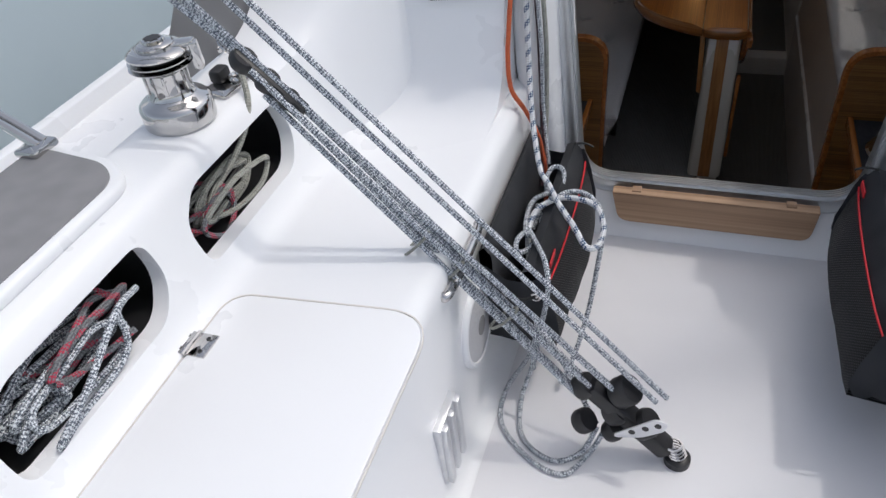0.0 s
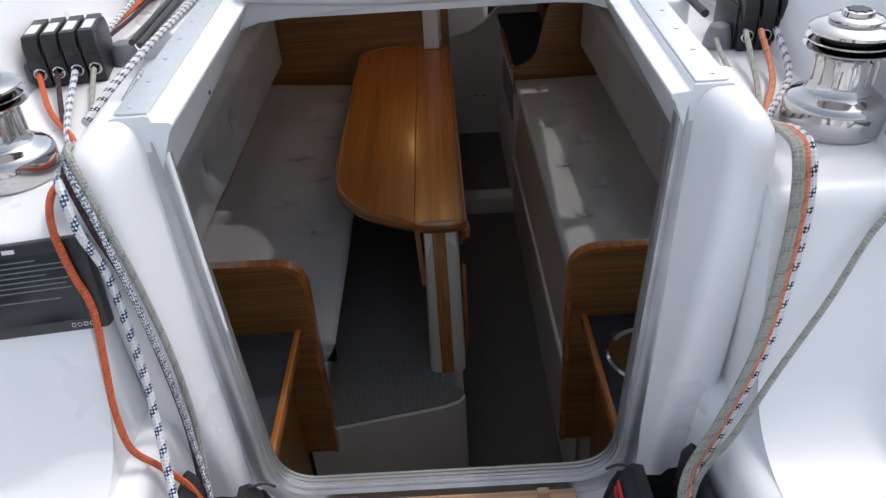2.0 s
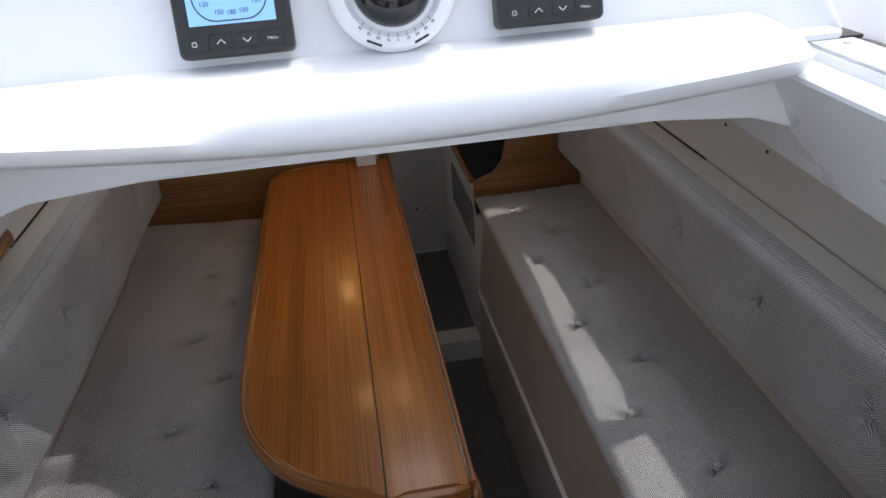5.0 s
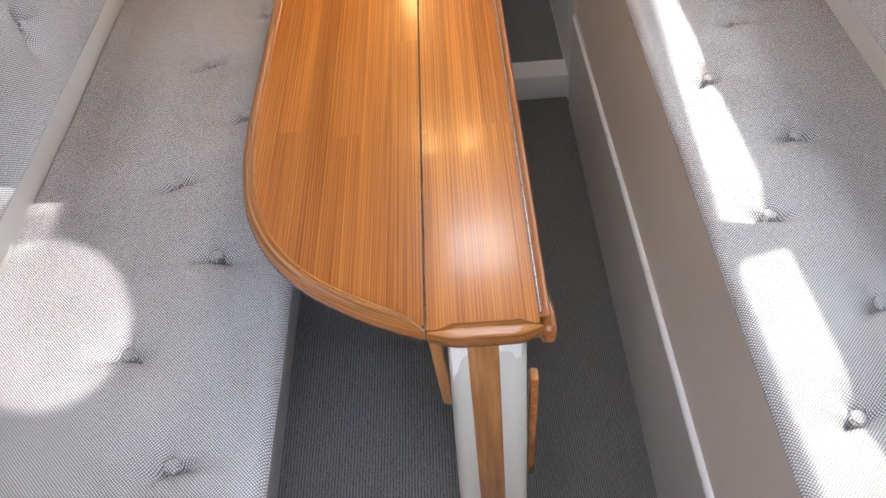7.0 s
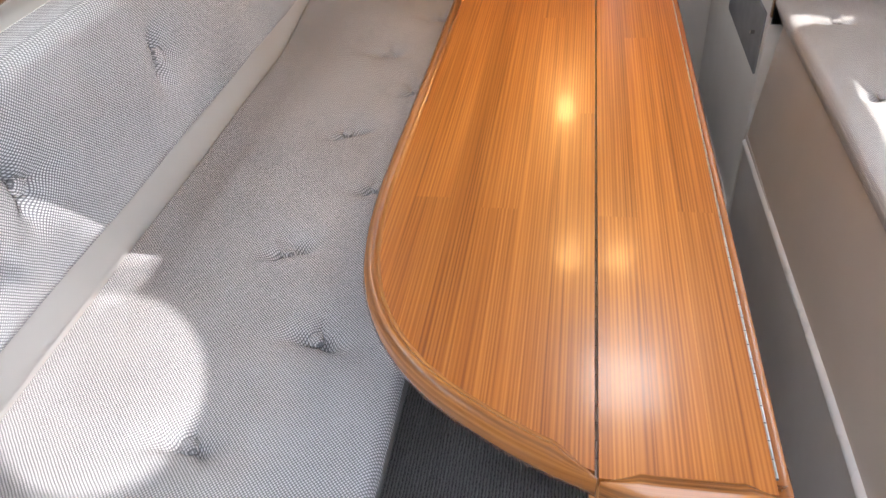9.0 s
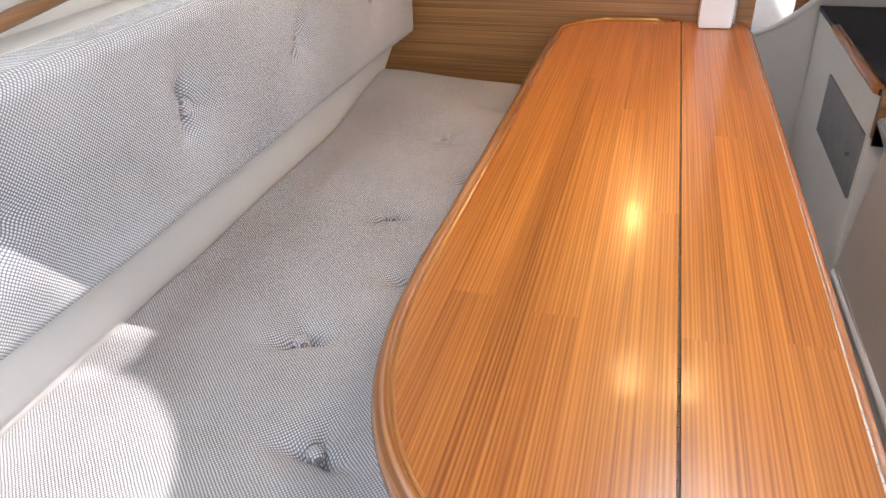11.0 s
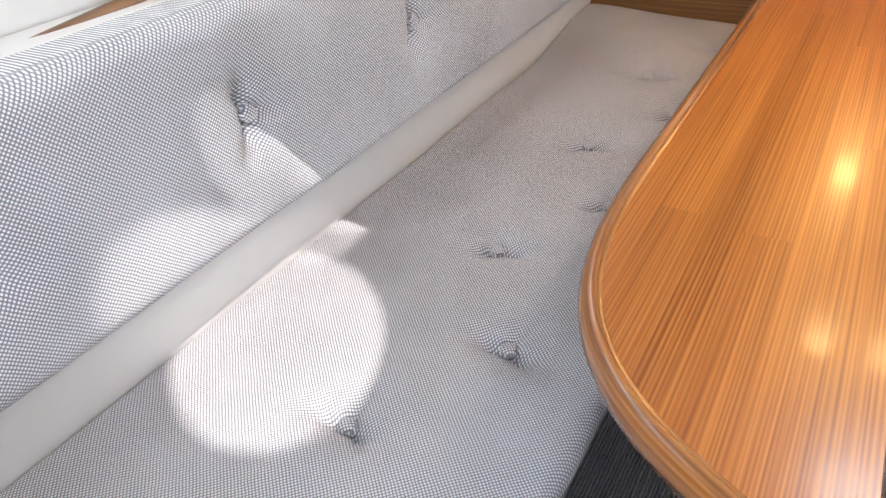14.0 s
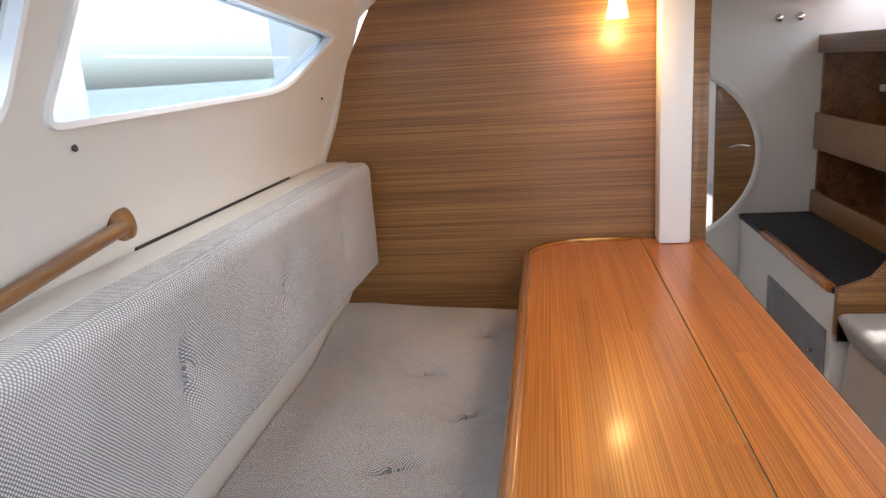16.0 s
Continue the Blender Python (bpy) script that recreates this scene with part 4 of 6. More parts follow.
structure("wall_fore_hull_starboard", block(1.04, 1.10, BULK, 4.2, 0.0, 1.75), LINER, "plain off-white hull liner", "wall")
structure("wall_stem", block(-0.95, 1.1, 4.2, 4.25, 0.0, 1.75), LINER, "plain off-white bow wall", "wall")
structure("berth_fore", block(-0.9, 1.04, 2.80, 4.2, 0.55, 0.78, 0.03), FABRIC, "grey fore berth cushion", "berth")
unit = thing("vanity_unit", "low off-white cabinet with a dark door and wood-edged counter", "cabinet")
part("body", block(0.505, 1.03, 1.775, 2.745, 0.0, 0.90, 0.006), LINER, unit)
part("door", block(0.497, 0.504, 1.80, 2.33, 0.60, 0.79, 0.002), GREY_PAD, unit, "dark grey flat door")
part("knob", moved(lathe([(0.006, 0), (0.006, 0.012), (0.002, 0.014)], 12), Matrix.Translation((0.497, 1.88, 0.70)) @ Matrix.Rotation(radians(-90), 4, "Y")), CHROME, unit)
part("counter", block(0.50, 1.03, 1.775, 2.745, 0.901, 0.918, 0.003), DARK, unit, "dark non-slip counter top")
part("edge_rail", tube([Vector((0.497, 1.78, 0.918)), Vector((0.497, 2.38, 0.922))], 0.015, 10), EDGE_WOOD, unit)
end = thing("settee_end_board", "varnished wood end board with a scooped top edge", "board")
part("board", prism([(0.50, 0.80), (0.50, 0.925), (0.53, 0.935), (0.585, 0.955), (0.62, 1.0), (0.635, 1.08), (0.66, 1.20), (0.72, 1.32), (0.80, 1.36), (0.90, 1.36), (0.95, 1.0), (0.95, 0.80)], "y", BULK + 0.002, BULK + 0.024, 0.004), PANEL_WOOD, end)
shelf = thing("open_locker", "dark wooden open locker with shelves and wood fiddles", "locker")
part("back", block(1.015, 1.035, 1.80, 2.745, 0.92, 1.51), RAIL_WOOD, shelf)
part("end", block(0.775, 1.015, 2.725, 2.745, 0.92, 1.51), RAIL_WOOD, shelf)
part("top", block(0.755, 1.035, 1.80, 2.745, 1.51, 1.575, 0.006), RAIL_WOOD, shelf)
for z0, z1 in ((0.92, 1.005), (1.16, 1.295)):
    part("shelf_board", block(0.775, 1.015, 1.80, 2.725, z0, z0 + 0.015), RAIL_WOOD, shelf)
    part("fiddle", block(0.757, 0.774, 1.80, 2.744, z0, z1, 0.004), PANEL_WOOD, shelf, "upright wooden fiddle board")

# ---- aft end of the cabin: chart table and galley ends ----
def end_panel(s):
    X = lambda x: x if s < 0 else across(x)
    e = thing("galley_end_panel" if s > 0 else "chart_table_end_panel", "varnished wood end panel with a rounded top corner", "panel", group="end panels")
    shape = [(X(x), z) for x, z in rounded([(-0.305, 0.42), (-0.300, 1.175), (-0.83, 1.18), (-0.83, 0.42)], [0.02, 0.085, 0.0, 0], 8)]
    part("panel", prism(shape, "y", -0.335, -0.312), PANEL_WOOD, e)
    loop = [Vector((X(x), -0.3235, z)) for x, z in rounded([(-0.305, 0.42), (-0.300, 1.175), (-0.83, 1.18)], [0, 0.085, 0], 10)[0:]]
    part("edge_trim", sweep(loop, [(-0.008, -0.016), (0.006, -0.016), (0.010, 0.0), (0.006, 0.016), (-0.008, 0.016)], up=(0, 1, 0)), EDGE_WOOD, e, "rounded solid wood edge")
    c = thing("chart_table" if s < 0 else "galley_counter", "dark topped chart table with a wood edge" if s < 0 else "dark galley counter with a round steel sink", "counter")
    xs = sorted((X(-0.355), X(-0.90)))
    part("worktop", block(xs[0], xs[1], -0.96, -0.337, 0.925, 0.945, 0.004), DARK, c)
    part("front_edge", block(*sorted((X(-0.338), X(-0.356))), -0.96, -0.337, 0.915, 0.955, 0.005), EDGE_WOOD, c)
    part("front", block(*sorted((X(-0.40), X(-0.42))), -0.96, -0.337, 0.0, 0.915), PANEL_WOOD, c)
    return c


end_panel(-1)
galley = end_panel(1)
sink = thing("sink", "round polished steel sink with a lid edge", "sink")
part("bowl", moved(lathe([(0.115, 0.004), (0.108, 0.010), (0.098, 0.004), (0.095, -0.01), (0.09, 0.0), (0.03, -0.004)], 32), pose(0.63, -0.52, 0.944)), CHROME, sink)
tap = thing("tap", "pale plastic galley tap folded down", "tap")
part("spout", tube([Vector((0.74, -0.52, 0.945)), Vector((0.735, -0.52, 1.03)), Vector((0.72, -0.46, 1.06)), Vector((0.715, -0.42, 1.03))], 0.014, 10), LINER, tap)

# ---- outside ----
structure("water", block(-900, 900, -900, 900, -0.9, -0.8), WATER, "grey harbour water round the boat", "water", smooth=False)

# ---- ropes ----
def rope_material(name, base, fleck, pepper=None, stripes=28.0, share=0.78):
    """Braided cover: plaited relief, a tracer that winds round it, and optional salt-and-pepper yarns."""
    m = material(name, base, 0.85)
    tc, sep = node(m, "ShaderNodeTexCoord"), node(m, "ShaderNodeSeparateXYZ")
    wire(m, tc.outputs["UV"], sep.inputs["Vector"])
    def calc(op, a, b):
        n = node(m, "ShaderNodeMath")
        n.operation = op
        for k, v in ((0, a), (1, b)):
            if isinstance(v, (int, float)):
                n.inputs[k].default_value = v
            elif v is not None:
                wire(m, v, n.inputs[k])
        return n.outputs[0]
    u, v = sep.outputs["X"], sep.outputs["Y"]
    p = calc("SINE", calc("MULTIPLY", calc("ADD", calc("MULTIPLY", u, 85.0), calc("MULTIPLY", v, 4.0)), 6.2832), 0)
    q = calc("SINE", calc("MULTIPLY", calc("SUBTRACT", calc("MULTIPLY", u, 85.0), calc("MULTIPLY", v, 4.0)), 6.2832), 0)
    plait = calc("MULTIPLY", p, q)
    turn = calc("SINE", calc("MULTIPLY", calc("ADD", calc("MULTIPLY", u, stripes), v), 6.2832), 0)
    mask = calc("MULTIPLY", calc("GREATER_THAN", turn, share), calc("GREATER_THAN", plait, -0.15))
    first = node(m, "ShaderNodeMix")
    first.data_type = "RGBA"
    first.inputs["A"].default_value = (*base, 1)
    first.inputs["B"].default_value = (*(pepper or tuple(c * 0.82 for c in base)), 1)
    level = plait
    if pepper:
        grain = noise_of(m, coords(m), 420.0, 2.0)
        level = calc("ADD", calc("MULTIPLY", plait, 0.45), calc("MULTIPLY", calc("SUBTRACT", grain, 0.5), 4.5))
    wire(m, calc("GREATER_THAN", level, 0.05 if pepper else 0.3), first.inputs["Factor"])
    second = node(m, "ShaderNodeMix")
    second.data_type = "RGBA"
    second.inputs["B"].default_value = (*fleck, 1)
    wire(m, first.outputs["Result"], second.inputs["A"])
    wire(m, mask, second.inputs["Factor"])
    wire(m, second.outputs["Result"], shader(m).inputs["Base Color"])
    bumped(m, plait, 0.7, 0.0012)
    return m


R_BLUE = rope_material("white_rope_blue_fleck", (0.74, 0.75, 0.76), (0.015, 0.06, 0.15), None, 30.0, 0.25)
R_BLACK = rope_material("white_rope_black_fleck", (0.72, 0.73, 0.74), (0.02, 0.03, 0.05), None, 34.0, 0.3)
R_ORANGE = rope_material("orange_rope", (0.62, 0.13, 0.05), (0.50, 0.09, 0.04))
R_CORAL = rope_material("coral_rope", (0.68, 0.27, 0.16), (0.45, 0.14, 0.09), (0.58, 0.20, 0.11))
R_GREY = rope_material("grey_green_rope", (0.40, 0.40, 0.35), (0.25, 0.25, 0.22), (0.33, 0.33, 0.29))
R_PEPPER = rope_material("salt_and_pepper_rope", (0.74, 0.77, 0.80), (0.12, 0.14, 0.17), (0.13, 0.15, 0.18), 40.0, 0.72)
R_DARK = rope_material("dark_maroon_rope", (0.045, 0.022, 0.026), (0.09, 0.04, 0.05))
R_BLACKLINE = mottled("black_cord", (0.030, 0.030, 0.032), (0.045, 0.045, 0.048), 0.55, 60.0, 0.3, 900)
R_RED = rope_material("grey_rope_red_fleck", (0.22, 0.23, 0.24), (0.50, 0.05, 0.09), (0.12, 0.12, 0.13), 22.0, 0.3)


def rope(points, r, mat, label, fine=8, n=10):
    return tagged(part("rope", tube([Vector(p) for p in points], r, n, fine), mat), label, "rope")


# lines led down the port jamb
rope([(-0.710, -0.52, 1.815), (-0.625, -0.68, 1.80), (-0.525, -0.82, 1.80), (-0.490, -0.93, 1.80), (-0.465, -1.04, 1.815), (-0.440, -1.108, 1.80), (-0.425, -1.13, 1.74), (-0.410, -1.140, 1.68), (-0.412, -1.160, 1.60), (-0.412, -1.185, 1.52), (-0.402, -1.20, 1.45), (-0.372, -1.19, 1.39), (-0.345, -1.175, 1.31), (-0.325, -1.19, 1.22), (-0.315, -1.24, 1.17)], 0.0055, R_ORANGE, "slack orange halyard tail hanging into the rope bag")
rope([(-0.640, -0.51, 1.815), (-0.565, -0.75, 1.80), (-0.485, -0.92, 1.80), (-0.445, -1.03, 1.845), (-0.412, -1.10, 1.86), (-0.398, -1.122, 1.80), (-0.385, -1.115, 1.72), (-0.380, -1.125, 1.60), (-0.372, -1.15, 1.50), (-0.350, -1.22, 1.40), (-0.312, -1.318, 1.325), (-0.279, -1.373, 1.318), (-0.247, -1.432, 1.316), (-0.202, -1.498, 1.312), (-0.168, -1.540, 1.295), (-0.147, -1.512, 1.28), (-0.145, -1.456, 1.285), (-0.167, -1.412, 1.30), (-0.201, -1.400, 1.307), (-0.246, -1.396, 1.303), (-0.282, -1.421, 1.297), (-0.298, -1.444, 1.285), (-0.301, -1.485, 1.265), (-0.29, -1.53, 1.23)], 0.0065, R_BLUE, "white rope with blue fleck looped over the rope bag", 10)
rope([(-0.675, -0.515, 1.815), (-0.570, -0.75, 1.80), (-0.47, -0.93, 1.80), (-0.428, -1.04, 1.86), (-0.402, -1.095, 1.86), (-0.382, -1.112, 1.79), (-0.368, -1.106, 1.70), (-0.358, -1.105, 1.55), (-0.352, -1.112, 1.40), (-0.34, -1.16, 1.28), (-0.33, -1.22, 1.20)], 0.005, R_DARK, "dark maroon halyard led down beside the jamb")
rope([(-0.605, -0.50, 1.815), (-0.500, -0.82, 1.80), (-0.42, -1.03, 1.885), (-0.392, -1.085, 1.885), (-0.368, -1.104, 1.80), (-0.352, -1.102, 1.68), (-0.342, -1.100, 1.54), (-0.340, -1.105, 1.40), (-0.335, -1.14, 1.30), (-0.325, -1.19, 1.22)], 0.0055, R_GREY, "grey-green rope led down beside the jamb")
rope([(-0.49, -0.55, 1.82), (-0.472, -0.82, 1.81), (-0.425, -1.02, 1.88), (-0.398, -1.090, 1.875), (-0.376, -1.110, 1.80), (-0.360, -1.112, 1.66), (-0.350, -1.112, 1.50), (-0.344, -1.125, 1.36), (-0.32, -1.18, 1.24)], 0.005, R_PEPPER, "salt-and-pepper rope led down beside the jamb")
# coil in the port bag
rope([(-0.30, -1.45, 1.25), (-0.288, -1.406, 1.28), (-0.256, -1.383, 1.297), (-0.229, -1.364, 1.300), (-0.195, -1.367, 1.298), (-0.162, -1.396, 1.285), (-0.149, -1.430, 1.25), (-0.152, -1.475, 1.18), (-0.160, -1.53, 1.10), (-0.178, -1.59, 1.02), (-0.20, -1.64, 0.972)], 0.0055, R_PEPPER, "grey rope end looped out of the rope bag", 10)
rope([(-0.31, -1.40, 1.24), (-0.308, -1.458, 1.265), (-0.285, -1.514, 1.285), (-0.259, -1.565, 1.296), (-0.238, -1.605, 1.296), (-0.224, -1.645, 1.27), (-0.231, -1.660, 1.20), (-0.252, -1.655, 1.11), (-0.258, -1.65, 1.02)], 0.0055, R_PEPPER, "grey rope end hanging over the rope bag", 10)
rope([(-0.297, -1.318, 1.255), (-0.300, -1.300, 1.282), (-0.292, -1.274, 1.295), (-0.270, -1.272, 1.295), (-0.259, -1.305, 1.288), (-0.268, -1.338, 1.278), (-0.293, -1.348, 1.272), (-0.314, -1.376, 1.272), (-0.316, -1.43, 1.272), (-0.305, -1.488, 1.274), (-0.282, -1.512, 1.279), (-0.304, -1.508, 1.284), (-0.314, -1.533, 1.282), (-0.309, -1.556, 1.272), (-0.290, -1.543, 1.268), (-0.275, -1.496, 1.268), (-0.283, -1.433, 1.262), (-0.308, -1.363, 1.250)], 0.0058, R_PEPPER, "grey rope coil lying in the rope bag", 10)

# lines led down the starboard jamb
down_s = [((0.712, -0.565, 1.835), R_GREY, 0.0055, 0.0), ((0.742, -0.565, 1.835), R_CORAL, 0.0058, 0.008), ((0.772, -0.565, 1.835), R_BLACK, 0.0065, 0.015), ((0.69, -0.45, 1.815), R_GREY, 0.0050, -0.007)]
for (x, y, z), mat, r, d in down_s:
    rope([(x, y, z), (x - 0.03, y - 0.15, 1.80), (0.622 + d * 0.6, -0.90, 1.805), (0.598 + d, -1.03, 1.845), (0.582 + d, -1.112, 1.85), (0.586 + d, -1.132, 1.76), (0.574 + d * 0.8, -1.155, 1.65), (0.552 + d * 0.7, -1.180, 1.555), (0.508 + d * 0.7, -1.205, 1.44), (0.466 + d * 0.8, -1.225, 1.34), (0.452 + d * 0.8, -1.29, 1.275), (0.446 + d, -1.40, 1.25), (0.45 + d, -1.50, 1.21)], r, mat,
         {"coral_rope": "coral orange rope led down into the rope bag", "white_rope_black_fleck": "white rope with black fleck led into the rope bag"}.get(mat.name, "grey-green rope led down into the rope bag"))
rope([(0.775, -0.985, 1.812), (0.77, -1.09, 1.80), (0.70, -1.130, 1.73), (0.645, -1.165, 1.64), (0.580, -1.200, 1.545), (0.525, -1.225, 1.44), (0.478, -1.235, 1.34), (0.46, -1.28, 1.22)], 0.005, R_GREY, "grey-green rope from the winch to the rope bag")
rope([(0.43, -1.22, 1.22), (0.42, -1.34, 1.21), (0.425, -1.45, 1.25), (0.44, -1.56, 1.27), (0.455, -1.585, 1.29), (0.47, -1.56, 1.27)], 0.006, R_GREY, "grey-green rope loop lying in the rope bag")
rope([(0.415, -1.25, 1.20), (0.405, -1.38, 1.20), (0.41, -1.50, 1.24), (0.43, -1.57, 1.29), (0.46, -1.585, 1.295), (0.48, -1.57, 1.28)], 0.006, R_GREY, "pale grey-green rope end in the rope bag")

# ---- rope bags ----
def rope_bag(s, label):
    X = lambda x: x if s > 0 else across(x)
    bag = thing("rope_bag", label, "bag", group="rope bags")
    y0, y1 = -1.63, -1.150
    n = 14
    def shell(profile_at, mat, name, lab=""):
        bm = bmesh.new()
        rings = []
        for i in range(n + 1):
            t = i / n
            rings.append([bm.verts.new((X(x), y0 + (y1 - y0) * t + dy, z)) for x, dy, z in profile_at(t)])
        for a, b in zip(rings, rings[1:]):
            for j in range(len(a) - 1):
                bm.faces.new((a[j], a[j + 1], b[j + 1], b[j]))
        got = bmesh.ops.solidify(bm, geom=bm.faces[:], thickness=0.004)
        part(name, bm, mat, bag, lab)
    wob = lambda t, k: 0.006 * noise.noise(Vector((t * 5, k, 2.0 * s)))
    bul = lambda t: math.sin(math.pi * min(1, max(0, t))) ** 0.6
    # mesh side that faces the well
    shell(lambda t: [(0.382 - 0.008 * bul(t), 0, 1.245), (0.362 - 0.020 * bul(t) + wob(t, 1), 0, 1.19), (0.350 - 0.026 * bul(t) + wob(t, 2), 0, 1.13), (0.35 - 0.01 * bul(t) + wob(t, 3), 0, 1.085 + 0.03 * t), (0.42, 0, 1.075 + 0.03 * t), (0.50, 0, 1.09 + 0.03 * t)], MESH, "mesh_side", "black mesh side panel")
    # padded canvas lip along the top
    shell(lambda t: [(0.378 - 0.010 * bul(t), 0, 1.240), (0.384, 0, 1.272 + wob(t, 4)), (0.400, 0, 1.292 + wob(t, 5)), (0.420, 0, 1.284 + wob(t, 5)), (0.426, 0, 1.25), (0.424, 0, 1.15)], CANVAS, "front_lip")
    shell(lambda t: [(0.475, 0, 1.12), (0.482, 0, 1.315 + wob(t, 6)), (0.496, 0, 1.335 + wob(t, 6)), (0.507, 0, 1.325), (0.507, 0, 1.10)], CANVAS, "back_lip")
    for y, k in ((y0, -1), (y1, 1)):
        bm = bmesh.new()
        rows = []
        for i in range(9):
            u = i / 8
            rows.append([])
            for j in range(7):
                v = j / 6
                lo = 0.378 - 0.042 * (1 - v) ** 0.7 * (1 if v > 0.2 else 0.4 + 3 * v)
                x = lo + (0.497 - lo) * u
                zt = 1.275 - 0.018 * math.sin(math.pi * u) + 0.05 * max(0, u - 0.7)
                z = 1.085 + (zt - 1.085) * v
                b = 0.020 * math.sin(math.pi * v) * math.sin(math.pi * u) + 0.010 * noise.noise(Vector((u * 6, v * 4, k + s)))
                rows[-1].append(bm.verts.new((X(x), y + k * b, z)))
        for a, b in zip(rows, rows[1:]):
            for j in range(6):
                bm.faces.new((a[j], a[j + 1], b[j + 1], b[j]))
        bmesh.ops.solidify(bm, geom=bm.faces[:], thickness=0.004)
        part("end_panel", bm, CANVAS, bag)
    part("red_piping", tube([Vector((X(0.373 - 0.010 * bul(k / 8)), y0 + 0.01 + (y1 - y0 - 0.02) * k / 8, 1.243)) for k in range(9)], 0.0022, 6, 3), RED, bag, "thin red piping along the seam")
    ly = -1.19 if s > 0 else -1.55
    part("red_label", block(*sorted((X(0.3730), X(0.3765))), ly - 0.024, ly + 0.024, 1.252, 1.268, 0.001), RED, bag, "small red woven label")
    for u in (0.39, 0.45):
        m = Matrix.Translation((X(u), y0 - 0.012, 1.235)) @ Matrix.Rotation(radians(90), 4, "X")
        part("eyelet", moved(lathe([(0.010, 0), (0.011, 0.003), (0.007, 0.004), (0.005, 0.001)], 16), m), CHROME, bag)
    part("drawcord", tube([Vector((X(0.39), y0 - 0.015, 1.235)), Vector((X(0.42), y0 - 0.022, 1.230)), Vector((X(0.45), y0 - 0.015, 1.235))], 0.003, 6), RUBBER, bag)
    part("toggle", tube([Vector((X(0.355), y1 - 0.004, 1.284)), Vector((X(0.376), y1 - 0.002, 1.291)), Vector((X(0.400), y1 - 0.012, 1.294))], 0.0026, 6), RUBBER, bag)


MESH = woven("black_mesh", (0.006, 0.006, 0.007), (0.075, 0.075, 0.08), 60.0, "Y", "Z")
rope_bag(-1, "charcoal canvas rope bag with mesh side, overflowing with looped rope")
rope_bag(1, "charcoal canvas rope bag with mesh side holding led lines")

# ---- winches ----
def winch(label, where):
    w = thing("winch", label, "winch", where, group="winches")
    part("base", lathe([(0.067, 0), (0.068, 0.004), (0.068, 0.034), (0.066, 0.040), (0.060, 0.045), (0.050, 0.049), (0.045, 0.054)], 48), CHROME, w)
    part("drum", lathe([(0.045, 0.052), (0.0415, 0.058), (0.0395, 0.066), (0.0395, 0.100), (0.042, 0.106), (0.046, 0.109)], 16), CHROME, w)
    part("lower_jaw", lathe([(0.044, 0.108), (0.057, 0.1125), (0.0585, 0.115), (0.044, 0.119)], 44), CHROME, w)
    part("tailer_gap", lathe([(0.040, 0.116), (0.040, 0.134)], 24), BLACK, w)
    part("middle_jaw", lathe([(0.042, 0.120), (0.056, 0.1225), (0.057, 0.125), (0.042, 0.127)], 44), CHROME, w)
    part("upper_jaw", lathe([(0.044, 0.130), (0.055, 0.134), (0.056, 0.138), (0.048, 0.144), (0.036, 0.146)], 44), CHROME, w)
    part("cap", lathe([(0.034, 0.145), (0.034, 0.151), (0.030, 0.154), (0.020, 0.155), (0.019, 0.160), (0.016, 0.161)], 36), CHROME, w)
    star = [((0.012 if k % 2 else 0.016) * math.cos(k * math.pi / 8), (0.012 if k % 2 else 0.016) * math.sin(k * math.pi / 8)) for k in range(16)]
    part("socket", prism(star, "z", 0.1600, 0.1622), BLACK, w, "star-shaped handle socket")
    arm = prism(rounded([(0.020, -0.016), (0.066, -0.012), (0.070, 0.010), (0.020, 0.016)], 0.006), "z", 0.132, 0.149, 0.003)
    join(arm, block(0.056, 0.073, -0.014, 0.014, 0.092, 0.146, 0.004))
    part("feeder_arm", arm, CHROME, w)
    for k in range(12):
        a = 2 * math.pi * k / 12
        part("grip_rib", moved(block(0.0, 0.003, -0.0025, 0.0025, 0.066, 0.101, 0.001), Matrix.Rotation(a, 4, "Z") @ Matrix.Translation((0.0385, 0, 0))), CHROME, w)
    return w


winch("chromed self-tailing winch standing on the cockpit coaming", pose(-0.915, -1.695, 1.620, 0, 0, 30))
winch("chromed self-tailing winch on the coachroof beside the port jamb", pose(-0.590, -0.908, ROOF_Z + 0.002, 0, 0, 200) @ Matrix.Scale(1.08, 4))
winch("chromed self-tailing winch on the coachroof beside rope clutches", pose(0.735, -0.895, ROOF_Z + 0.002, 0, 0, -40) @ Matrix.Scale(1.14, 4))

